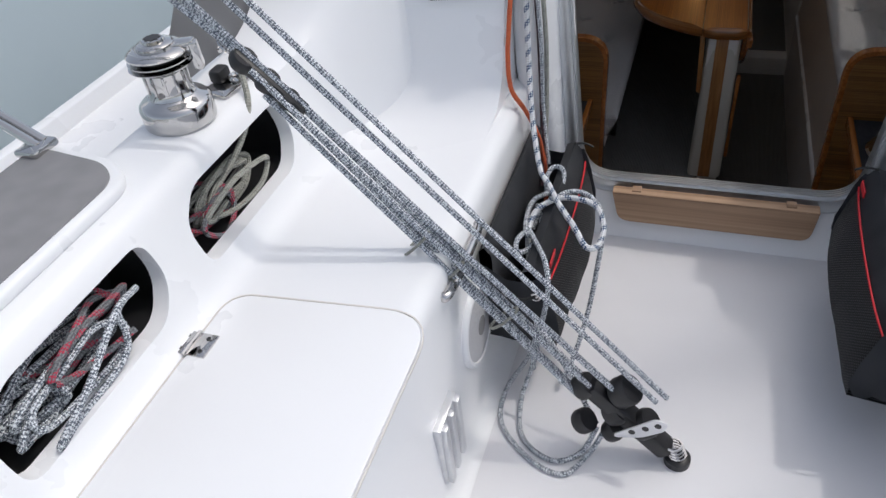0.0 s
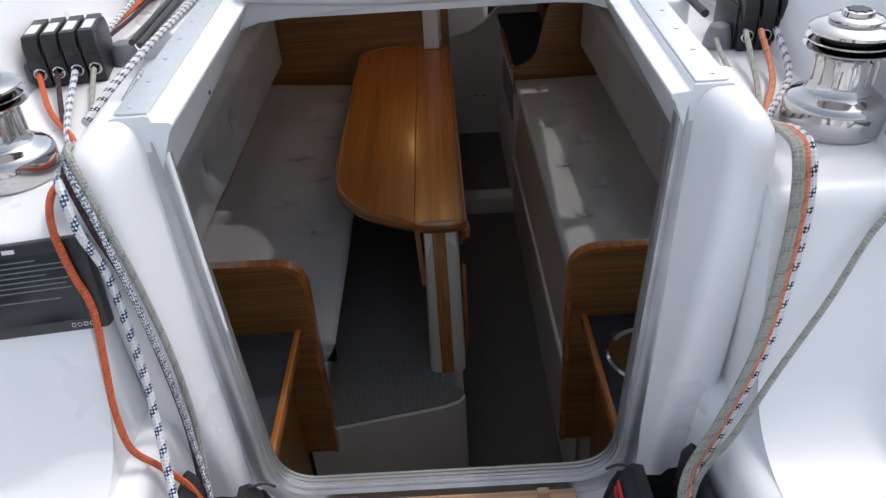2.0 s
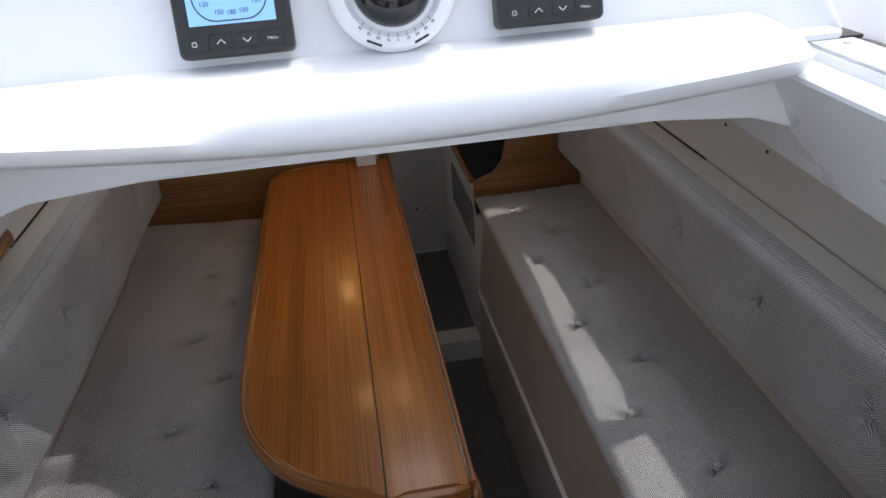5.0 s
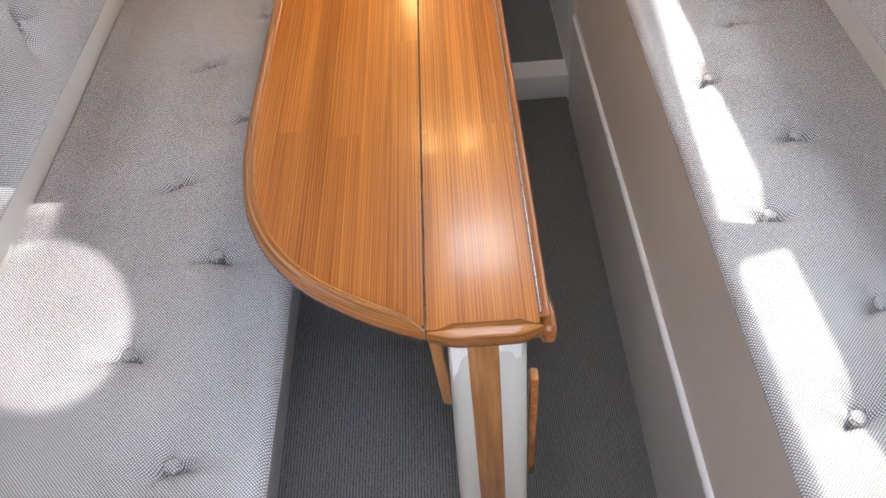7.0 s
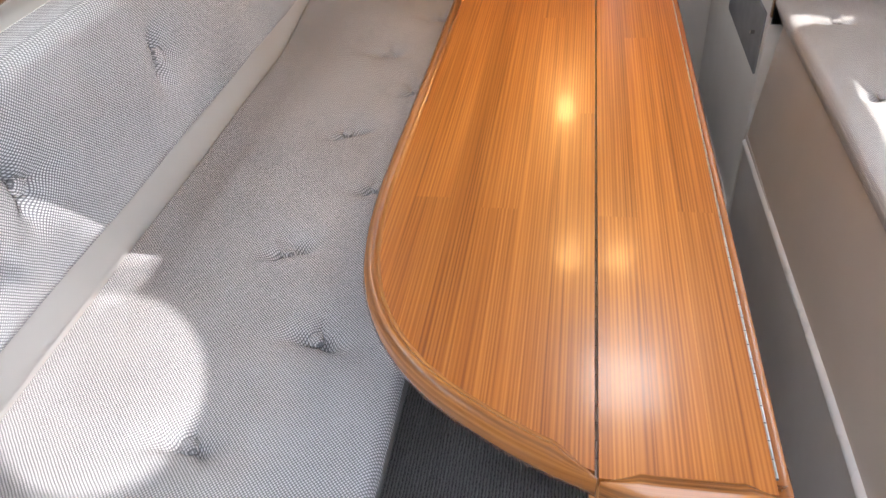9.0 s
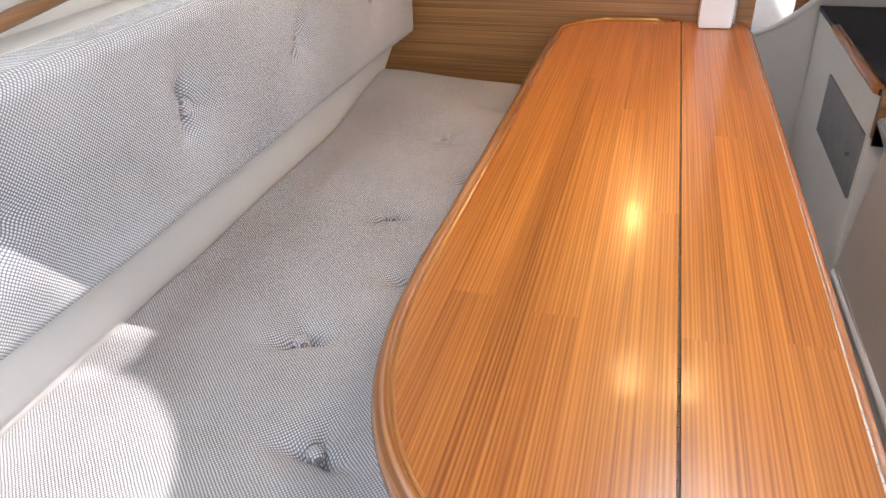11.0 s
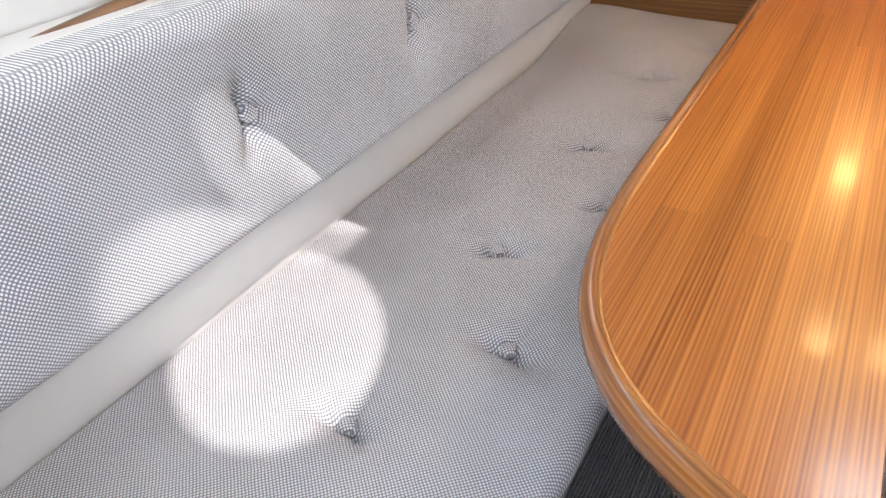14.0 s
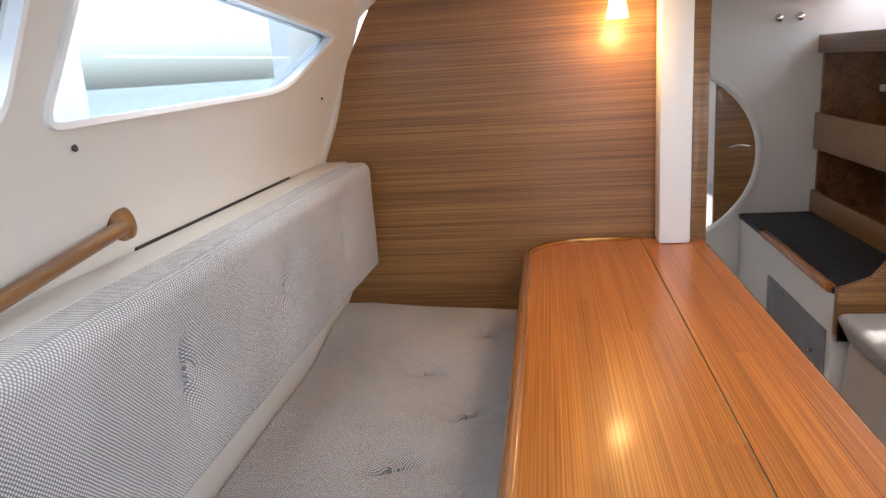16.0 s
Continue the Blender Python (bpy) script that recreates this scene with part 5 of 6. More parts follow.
# ---- rope clutches ----
def clutch(label, where, n, turn):
    c = thing("rope_clutch", label, "rope clutch", where, group="rope clutches")
    w = 0.036
    side = rounded([(-0.075, 0.0), (0.075, 0.0), (0.075, 0.06), (0.035, 0.098), (-0.060, 0.098), (-0.075, 0.075)], 0.006)
    for k in range(n):
        x = (k - (n - 1) / 2) * w
        body = part("body", prism([(y * -1, z) for y, z in side], "x", x - w / 2 + 0.0015, x + w / 2 - 0.0015, 0.002), BLACK, c)
        part("lever", prism([(-0.0785, 0.062), (-0.0785, 0.092), (-0.068, 0.106), (0.055, 0.106), (0.055, 0.0985), (-0.040, 0.0985), (-0.0765, 0.062)], "x", x - 0.0145, x + 0.0145, 0.0015), BLACK, body)
        part("name_tag", block(x - 0.010, x + 0.010, -0.052, 0.010, 0.1055, 0.1072), WHITE_TAG, body, "blank white label")
        m = Matrix.Translation((x, -0.075, 0.030)) @ Matrix.Rotation(radians(90), 4, "X")
        part("rope_eye", moved(lathe([(0.0125, 0), (0.0125, 0.003), (0.010, 0.004), (0.009, 0.0)], 18), m), CHROME, body)
    part("side_cheek", block(-n * w / 2 - 0.004, -n * w / 2 + 0.001, -0.06, 0.06, 0.0, 0.085, 0.002), BLACK, c)
    for s in (-1, 1):
        part("fairlead", moved(lathe([(0.030, 0), (0.028, 0.02), (0.020, 0.042), (0.012, 0.046)], 18), pose(s * (n * w / 2 + 0.024), 0.035 * s, 0.0)), GREY_PAD, c, "grey plastic rope guide")
    return c


WHITE_TAG = mottled("white_tag", (0.78, 0.78, 0.78), (0.72, 0.72, 0.72), 0.5, 40.0)
clutch("black triple rope clutch with white tags on the coachroof", pose(0.765, -0.460, ROOF_Z, 0, 0, 0), 3, 0)
clutch("black quadruple rope clutch with white tags on the coachroof", pose(-0.672, -0.430, ROOF_Z, 0, 0, 12), 4, 0)

# ropes led forward over the roof
for pts, r, mat, lab in (
    ([(-0.668, -0.38, 1.82), (-0.670, -0.1, 1.815), (-0.682, 0.31, 1.82)], 0.0062, R_ORANGE, "orange rope led aft over the coachroof"),
    ([(-0.650, -0.38, 1.82), (-0.655, -0.1, 1.81), (-0.668, 0.31, 1.815)], 0.005, R_DARK, "dark red rope led aft over the coachroof"),
    ([(-0.645, -0.38, 1.825), (-0.672, -0.1, 1.825), (-0.696, 0.18, 1.825)], 0.0072, R_BLACK, "white rope with black fleck led over the coachroof"),
    ([(-0.600, -0.38, 1.815), (-0.620, -0.1, 1.795), (-0.650, 0.25, 1.80)], 0.004, R_GREY, "thin pale rope led aft over the coachroof"),
    ([(-0.537, -0.44, 1.846), (-0.544, -0.2, 1.848), (-0.556, 0.10, 1.848)], 0.0072, R_BLACKLINE, "thick black control line beside the hatch rail"),
    ([(-0.514, -0.46, 1.846), (-0.520, -0.2, 1.848), (-0.530, 0.06, 1.848)], 0.0072, R_BLACKLINE, "thick black control line beside the hatch rail"),
    ([(-0.515, -0.78, 1.815), (-0.497, -0.654, 1.84), (-0.488, -0.36, 1.850), (-0.486, -0.15, 1.847), (-0.486, 0.06, 1.847)], 0.0078, R_BLACK, "white rope with black fleck beside the hatch rail"),
    ([(0.666, -0.46, 1.842), (0.665, -0.2, 1.847), (0.664, 0.05, 1.847)], 0.0085, R_BLACKLINE, "thick black control line beside the hatch rail"),
    ([(0.745, -0.38, 1.82), (0.765, -0.1, 1.815), (0.775, 0.34, 1.82)], 0.0055, R_CORAL, "coral rope led aft over the coachroof"),
    ([(0.765, -0.38, 1.82), (0.775, -0.1, 1.815), (0.800, 0.27, 1.82)], 0.0055, R_GREY, "pale beige rope led aft over the coachroof"),
    ([(0.800, -0.38, 1.82), (0.800, -0.1, 1.815), (0.825, 0.22, 1.82)], 0.0062, R_BLACK, "white rope with black fleck led over the coachroof"),
    ([(0.80, -0.50, 1.80), (0.80, -0.70, 1.795), (0.78, -0.88, 1.80)], 0.005, R_GREY, "grey-green rope between clutch and winch")):
    rope(pts, r, mat, lab)
# solid black blocks give the darkness of the openings the ropes run into
for x, y, turned in ((-0.668, 0.19, 71), (0.822, 0.22, -69)):
    slot = thing("deck_organiser", "black block standing in for the dark rope slot under the spray coaming", "deck fitting", pose(x, y, ROOF_Z, 0, 0, turned), group="deck organisers")
    part("housing", block(-0.14, 0.14, -0.012, 0.012, 0.0, 0.062, 0.008), BLACK, slot)

# ---- instruments ----
LCD = material("lcd_blue", (0.10, 0.22, 0.42), 0.15)
shader(LCD).inputs["Emission Color"].default_value = (0.22, 0.42, 0.78, 1)
shader(LCD).inputs["Emission Strength"].default_value = 0.55
INK = material("lcd_ink", (0.01, 0.015, 0.04), 0.4)
PALE_INK = material("pale_ink", (0.75, 0.75, 0.76), 0.5)
DIM_INK = material("dim_ink", (0.16, 0.18, 0.20), 0.5)
FACE = Matrix.Translation((0, -0.200, 1.93)) @ Matrix.Rotation(radians(90 - 14), 4, "X")   # x across, y up the panel, z out of it


def lettering(text, size, m, mat, parent, name="lettering"):
    cu = bpy.data.curves.new(name, "FONT")
    cu.body, cu.size, cu.align_x, cu.align_y, cu.extrude = text, size, "CENTER", "CENTER", 0.0002
    tmp = new("tmp", cu)
    me = bpy.data.meshes.new_from_object(tmp.evaluated_get(bpy.context.evaluated_depsgraph_get()))
    bpy.data.objects.remove(tmp)
    bpy.data.curves.remove(cu)
    me.materials.clear()
    me.materials.append(mat)
    me.transform(m)
    ob = new(name, me)
    ob.parent = parent
    return ob


def display(x, tilt):
    d = thing("sailing_instrument", "black square sailing instrument with a lit blue dial display", "instrument", FACE @ pose(x, 0.0, 0.018, 0, 0, tilt), group="sailing instruments")
    part("case", prism(rounded([(-0.055, 0.0), (0.055, 0.0), (0.055, 0.115), (-0.055, 0.115)], 0.008), "z", -0.02, 0.012, 0.004, 3), BLACK, d)
    scr = part("screen", block(-0.041, 0.041, 0.030, 0.097, 0.010, 0.0126), LCD, d, "lit blue display")
    ring = rounded([(-0.034, 0.045), (-0.022, 0.033), (0.022, 0.033), (0.034, 0.045), (0.036, 0.063), (0.030, 0.086), (0.022, 0.094), (-0.022, 0.094), (-0.030, 0.086), (-0.036, 0.063)], 0.010, 3)
    part("dial_ring", sweep([Vector((u, v, 0.0129)) for u, v in ring], [(-0.0006, -0.0002), (0.0006, -0.0002), (0.0006, 0.0002), (-0.0006, 0.0002)], closed=True), INK, scr)
    for text, u, v in (("0", 0, 0.0885), ("30", -0.014, 0.0880), ("30", 0.014, 0.0880), ("60", -0.026, 0.0790), ("60", 0.026, 0.0790), ("90", -0.031, 0.064), ("90", 0.031, 0.064), ("120", -0.0245, 0.049), ("120", 0.0245, 0.049), ("150", -0.0115, 0.041), ("150", 0.0115, 0.041), ("180", 0, 0.0400)):
        lettering(text, 0.0062, pose(u, v, 0.0130), INK, scr)
    lettering("16.1 Kts", 0.006, pose(0.004, 0.0555, 0.0130), INK, scr)
    part("word_bar", block(-0.012, 0.012, 0.0775, 0.0805, 0.0126, 0.0130), INK, scr)
    part("pointer", prism([(-0.002, 0.0645), (0.028, 0.0675), (0.028, 0.0690), (-0.002, 0.0670)], "z", 0.0126, 0.0131), INK, scr)
    part("brand_bar", block(-0.012, 0.012, 0.1045, 0.1072, 0.0118, 0.0124), PALE_INK, d)
    for k, u in enumerate((-0.036, -0.014, 0.011, 0.035)):
        key = part("key", block(u - 0.0105, u + 0.0105, 0.007, 0.021, 0.0105, 0.0130, 0.0012), BLACK, d)
        if k in (1, 2):
            f = 1 if k == 1 else -1
            chev = [Vector((u - 0.004, 0.014 - f * 0.0018, 0.0133)), Vector((u, 0.014 + f * 0.0022, 0.0133)), Vector((u + 0.004, 0.014 - f * 0.0018, 0.0133))]
            part("chevron", sweep(chev, [(-0.0005, -0.0002), (0.0005, -0.0002), (0.0005, 0.0002), (-0.0005, 0.0002)]), PALE_INK, key)
        elif k == 3:
            lettering("Menu", 0.0045, pose(u, 0.0135, 0.0132), PALE_INK, key)
        else:
            part("power_mark", sweep([Vector((u - 0.003 + 0.0022 * math.cos(a), 0.0135 + 0.0022 * math.sin(a), 0.0133)) for a in [2 * math.pi * i / 14 for i in range(14)]], [(-0.0004, -0.0002), (0.0004, -0.0002), (0.0004, 0.0002), (-0.0004, 0.0002)], closed=True), PALE_INK, key)
    return d


display(-0.078, 0)
display(0.236, 0)
compass = thing("compass", "white bulkhead compass with a dark globe and red card", "compass", FACE @ pose(0.078, 0.052, 0.018))
part("flange", lathe([(0.064, -0.01), (0.064, 0.004), (0.060, 0.008), (0.050, 0.009), (0.044, 0.004)], 48), GEL, compass)
GLOBE = material("dark_globe", (0.012, 0.012, 0.014), 0.06)
part("globe", lathe([(0.0405, -0.004), (0.040, 0.004), (0.036, 0.016), (0.027, 0.026), (0.014, 0.032), (0.004, 0.0335)], 40), GLOBE, compass)
card = []
for k in range(17):
    a = math.pi * (0.12 + 0.76 * k / 16)
    card.append(Vector((-0.0405 * math.cos(a), 0.004, 0.0355 * math.sin(a))))
part("card_band", sweep(card, [(-0.0005, -0.010), (0.0016, -0.010), (0.0016, 0.010), (-0.0005, 0.010)], up=(0, 1, 0)), material("compass_red", (0.13, 0.012, 0.022), 0.3), compass, "red compass card")
for k in range(-3, 4):
    part("card_mark", moved(block(-0.0011, 0.0011, 0.0, 0.008, -0.0008, 0.0008), Matrix.Rotation(radians(16 * k), 4, "Y") @ pose(0, 0.001, 0.0372)), PALE_INK, compass)
hood = [(0.054 * math.cos(a), 0.054 * math.sin(a)) for a in [math.pi * k / 20 for k in range(21)]] + [(0.041 * math.cos(a), 0.004 + 0.041 * math.sin(a)) for a in [math.pi * (20 - k) / 20 for k in range(21)]]
part("hood", prism(hood, "z", 0.004, 0.036, 0.004, 3), GEL, compass)
part("peak", moved(lathe([(0.016, -0.004), (0.015, 0.002), (0.010, 0.006), (0.004, 0.0075)], 20), Matrix.Translation((0, 0.024, 0.030)) @ Matrix.Rotation(radians(-25), 4, "X") @ Matrix.Diagonal((0.85, 1.35, 1, 1))), GEL, compass)
for k in range(-4, 5):
    a = radians(270 + 11 * k)
    part("degree_tick", moved(block(-0.0003, 0.0003, 0.0, 0.004, 0, 0.0006), Matrix.Rotation(a - radians(90), 4, "Z") @ pose(0, 0.0455, 0.0088)), BLACK, compass)
    if k % 1 == 0 and abs(k) <= 4:
        lettering(str(abs(k) * 10), 0.0042, Matrix.Rotation(radians(11 * k), 4, "Z") @ pose(0, -0.0525, 0.0092), BLACK, compass)
for s in (-1, 1):
    part("word_bar", moved(block(-0.008, 0.008, -0.0012, 0.0012, 0, 0.0006), Matrix.Rotation(radians(24 * s), 4, "Z") @ pose(0, -0.0585, 0.0082)), BLACK, compass)

# reading tablet fixed to the aft face
lean = math.degrees(math.atan2(0.095, 0.37))
TAB = Matrix.Translation((-0.503, -1.121, 1.708)) @ Matrix.Rotation(radians(90 - lean), 4, "X") @ Matrix.Rotation(radians(4.5), 4, "Z")
tab = thing("display_panel", "flat black display panel with dim text lines on the cabin face", "display", TAB)
part("case", prism(rounded([(-0.105, -0.07), (0.105, -0.07), (0.105, 0.07), (-0.105, 0.07)], 0.006), "z", -0.012, 0.010, 0.003), BLACK, tab)
part("glass", block(-0.078, 0.078, -0.052, 0.052, 0.0095, 0.0108), material("dark_screen", (0.010, 0.014, 0.018), 0.12), tab)
for k, (a, b) in enumerate(((-0.02, 0.03), (-0.07, 0.07), (-0.07, 0.07), (-0.07, 0.04), (-0.07, 0.07), (-0.07, 0.065), (-0.07, 0.07), (-0.07, -0.04), (-0.07, 0.05))):
    part("text_line", block(a, b, 0.044 - 0.0075 * k, 0.0455 - 0.0075 * k, 0.0106, 0.0111), DIM_INK, tab)
part("logo_bar", block(-0.012, 0.006, 0.058, 0.064, 0.0096, 0.0106), PALE_INK, tab)
for k in range(5):
    part("key_mark", sweep([Vector((0.055 + 0.009 * k + 0.003 * math.cos(a), -0.060 + 0.003 * math.sin(a), 0.0104)) for a in [2 * math.pi * i / 10 for i in range(10)]], [(-0.0004, -0.0002), (0.0004, -0.0002), (0.0004, 0.0002), (-0.0004, 0.0002)], closed=True), PALE_INK, tab)

# ---- cockpit fittings ----
lid = thing("seat_locker", "white gelcoat seat locker lid with rounded corners", "locker")
part("panel", prism(rounded([(-0.735, -2.75), (-0.362, -2.75), (-0.362, -1.895), (-0.735, -1.925)], [0.05, 0.05, 0.09, 0.05], 8), "z", 1.400, 1.4135, 0.004), GEL, lid)
part("seam", sweep([Vector((x, y, 1.4105)) for x, y in rounded([(-0.738, -2.753), (-0.359, -2.753), (-0.359, -1.892), (-0.738, -1.922)], [0.052, 0.052, 0.092, 0.052], 8)], [(-0.0012, -0.003), (0.0012, -0.003), (0.0012, 0.0008), (-0.0012, 0.0008)], closed=True), LINER, lid, "narrow pale seam")
hinge_plate = thing("steel_hinge", "polished steel butt hinge on the seat locker", "hinge")
for dx in (-0.020, 0.020):
    leafp = part("leaf", block(-0.737 + dx - 0.018, -0.737 + dx + 0.018, -2.075, -2.025, 1.4115, 1.4160, 0.0015), CHROME, hinge_plate)
    for dy in (-0.014, 0.014):
        part("screw", moved(lathe([(0.0042, 0), (0.004, 0.0012), (0.001, 0.0005)], 10), pose(-0.737 + dx + 0.004, -2.05 + dy, 1.416)), BLACK, leafp)
part("pin", tube([Vector((-0.737, -2.077, 1.416)), Vector((-0.737, -2.023, 1.416))], 0.0035, 8), CHROME, hinge_plate)

def wall_x(z, s):
    return MID + s * (0.43 + 0.025 * (z - 0.95) / 0.46)

def speaker(s, y, z):
    m = Matrix.Translation((wall_x(z, s) - s * 0.002, y, z)) @ Matrix.Rotation(-s * radians(90 - 3), 4, "Y")
    sp = thing("loudspeaker", "round white cockpit loudspeaker with perforated grille", "loudspeaker", m, group="cockpit loudspeakers")
    part("rim", lathe([(0.092, -0.01), (0.092, 0.004), (0.087, 0.010), (0.080, 0.010), (0.078, 0.006)], 48), GEL, sp)
    part("grille", lathe([(0.079, 0.004), (0.078, 0.0075), (0.050, 0.011), (0.022, 0.012)], 48), GRILLE, sp)
    part("centre", lathe([(0.022, 0.008), (0.021, 0.0135), (0.015, 0.0145)], 24), GREY_PAD, sp)

GRILLE = mottled("speaker_grille", (0.60, 0.60, 0.62), (0.42, 0.42, 0.44), 0.5, 500.0, 0.8, 500)
speaker(1, -1.72, 1.165)
speaker(-1, -1.68, 1.165)

def foot_bar(s, y, z):
    b = thing("foot_bar", "chromed steel bar fixed to the cockpit seat edge", "deck fitting", group="foot bars")
    x = wall_x(z, s) - s * 0.008
    part("bar", tube([Vector((x + s * 0.012, y - 0.105, z)), Vector((x, y - 0.095, z)), Vector((x - s * 0.004, y, z + 0.002)), Vector((x, y + 0.095, z)), Vector((x + s * 0.012, y + 0.105, z))], 0.010, 10), CHROME, b)
    for d in (-0.08, 0.08):
        part("screw", moved(lathe([(0.005, 0), (0.004, 0.002), (0.001, 0.001)], 12), Matrix.Translation((x - s * 0.010, y + d, z + 0.004)) @ Matrix.Rotation(-s * radians(90), 4, "Y")), BLACK, b)

foot_bar(1, -1.66, 1.348)
foot_bar(-1, -1.70, 1.362)
mount = thing("table_bracket", "ribbed aluminium mounting bracket on the cockpit seat side", "bracket")
bx = wall_x(1.1, -1)
part("plate", block(bx - 0.01, bx + 0.012, -1.96, -1.86, 1.00, 1.17, 0.004), ALU, mount)
for k in range(3):
    part("rib", block(bx + 0.010, bx + 0.022, -1.955 + 0.035 * k, -1.937 + 0.035 * k, 1.00, 1.17, 0.003), ALU, mount)
pad = thing("coaming_pad", "grey non-slip pad with rounded corners on the coaming", "pad")
part("tray", prism(rounded([(-1.12, -2.9), (-0.868, -2.9), (-0.868, -1.915), (-0.93, -1.865), (-1.12, -1.84)], 0.05, 6), "z", 1.615, 1.640, 0.01, 3), GEL, pad)
part("mat", prism(rounded([(-1.11, -2.89), (-0.885, -2.89), (-0.885, -1.93), (-0.935, -1.885), (-1.11, -1.86)], 0.05, 6), "z", 1.638, 1.643, 0.002), GREY_PAD, pad, "grey non-slip mat")
stan = thing("stanchion_foot", "chromed stanchion foot with tube on the coaming edge", "deck fitting")
part("clamp", block(-1.12, -1.07, -1.90, -1.84, 1.640, 1.655, 0.005), CHROME, stan)
for d in (0.0, 0.018):
    part("tube", tube([Vector((-1.09, -1.87 + d, 1.65)), Vector((-1.20, -1.86 + d, 1.70)), Vector((-1.45, -1.85 + d, 1.80))], 0.008, 8), CHROME, stan)
lead = thing("fairlead", "steel fairlead plate on the coaming with a rope through it", "deck fitting")
part("plate", prism(rounded([(-0.93, -1.60), (-0.865, -1.62), (-0.855, -1.51), (-0.90, -1.50)], 0.012), "z", 1.620, 1.628, 0.002), CHROME, lead)
part("ring", sweep([Vector((-0.878 + 0.016 * math.cos(a), -1.545 + 0.016 * math.sin(a), 1.632)) for a in [2 * math.pi * k / 20 for k in range(20)]], ring_profile(0.005, 8), closed=True), CHROME, lead)
part("cam", block(-0.925, -0.895, -1.575, -1.535, 1.626, 1.655, 0.008), BLACK, lead)
flap = thing("spray_flap", "grey spray hood side flap laced to the coaming", "spray hood")
bm = bmesh.new()
rows = []
for y, zb, zt in ((-1.56, 1.625, 1.66), (-1.40, 1.625, 1.82), (-1.25, 1.635, 1.96), (-1.12, 1.65, 2.02)):
    rows.append([bm.verts.new((-0.985 - 0.05 * t + 0.008 * noise.noise(Vector((y * 6, t * 3, 0))), y, zb + (zt - zb) * t)) for t in (0, 0.33, 0.66, 1)])
for a, b in zip(rows, rows[1:]):
    for j in range(3):
        bm.faces.new((a[j], a[j + 1], b[j + 1], b[j]))
bmesh.ops.solidify(bm, geom=bm.faces[:], thickness=0.006)
part("cloth", bm, mottled("grey_cloth", (0.24, 0.24, 0.25), (0.30, 0.30, 0.31), 0.8, 8.0, 0.3, 600), flap)
for y, z in ((-1.45, 1.64), (-1.30, 1.65)):
    part("snap", moved(lathe([(0.008, 0), (0.006, 0.004), (0.002, 0.005)], 12), Matrix.Translation((-0.975, y, z)) @ Matrix.Rotation(radians(90), 4, "Y")), CHROME, flap)

# coils of rope in the pockets
def coil(label, mat, y, z, seed, turns, r, spread):
    rnd = random.Random(seed)
    pts = []
    for k in range(turns * 7):
        a = 2 * math.pi * k / 7
        pts.append((-0.845 + 0.028 * math.sin(a * 0.37 + seed) + rnd.uniform(-0.012, 0.012) + 0.045 * (k / (turns * 7) - 0.5), y + spread * math.cos(a) * rnd.uniform(0.65, 1.0), z + 0.040 * math.sin(a) * rnd.uniform(0.5, 1.0)))
    rope(pts, r, mat, label, 6, 8)


coil("salt-and-pepper rope coiled in the coaming pocket", R_PEPPER, -2.20, 1.492, 3, 6, 0.0055, 0.13)
coil("grey rope with red fleck coiled in the coaming pocket", R_RED, -2.14, 1.515, 5, 4, 0.0055, 0.11)
coil("dark grey rope coiled in the coaming pocket", R_PEPPER, -2.27, 1.480, 9, 4, 0.0055, 0.06)
coil("grey-green rope coiled in the forward coaming pocket", R_GREY, -1.72, 1.485, 7, 5, 0.0055, 0.12)
coil("dark speckled rope in the forward coaming pocket", R_RED, -1.78, 1.475, 11, 3, 0.0055, 0.08)
rope([(-0.878, -1.545, 1.66), (-0.855, -1.56, 1.655), (-0.83, -1.60, 1.60), (-0.83, -1.66, 1.55), (-0.85, -1.74, 1.50), (-0.85, -1.82, 1.48)], 0.006, R_GREY, "grey-green rope running from the fairlead into the pocket")
rope([(-0.80, -2.05, 1.53), (-0.775, -2.12, 1.55), (-0.77, -2.22, 1.50), (-0.775, -2.30, 1.46), (-0.79, -2.24, 1.45), (-0.785, -2.13, 1.47), (-0.80, -2.10, 1.53)], 0.0055, R_PEPPER, "loop of salt-and-pepper rope hanging from the pocket")

# ---- mainsheet ----
FOOT = Vector((0.062, -1.765, 0.965))
swivel = thing("mainsheet_block", "black ratchet mainsheet block with cam cleat on a sprung floor base", "block")
part("base", moved(lathe([(0.026, -0.012), (0.026, 0.004), (0.020, 0.008), (0.012, 0.010)], 24), Matrix.Translation(FOOT)), BLACK, swivel)
spring = [FOOT + Vector((0.017 * math.cos(a) - 0.010 * a / 20, 0.017 * math.sin(a), 0.008 + 0.036 * a / 25)) for a in [2 * math.pi * k / 12 for k in range(49)]]
part("spring", sweep(spring, ring_profile(0.0028, 6)), CHROME, swivel)
axis = Vector((-0.72, 0.03, 0.68)).normalized()
turn = axis.to_track_quat("Z", "Y").to_matrix().to_4x4()
here = lambda d, w=0.0, h=0.0: FOOT + axis * d + Vector((0.0, -1.0, 0.04)) * w + Vector((0.68, 0.0, 0.72)) * h
def cheek(at, r, w, name="sheave", mat=BLACK):
    m = Matrix.Translation(at) @ turn @ Matrix.Rotation(radians(90), 4, "X")
    part(name, moved(lathe([(r * 0.9, -w), (r, -w * 0.6), (r, w * 0.6), (r * 0.9, w), (r * 0.3, w * 1.05)], 26), m), mat, swivel)
    part("axle", moved(lathe([(0.005, w), (0.005, w + 0.004), (0.002, w + 0.005)], 12), m), CHROME, swivel)
cheek(here(0.110, 0.0, 0.012), 0.030, 0.020)
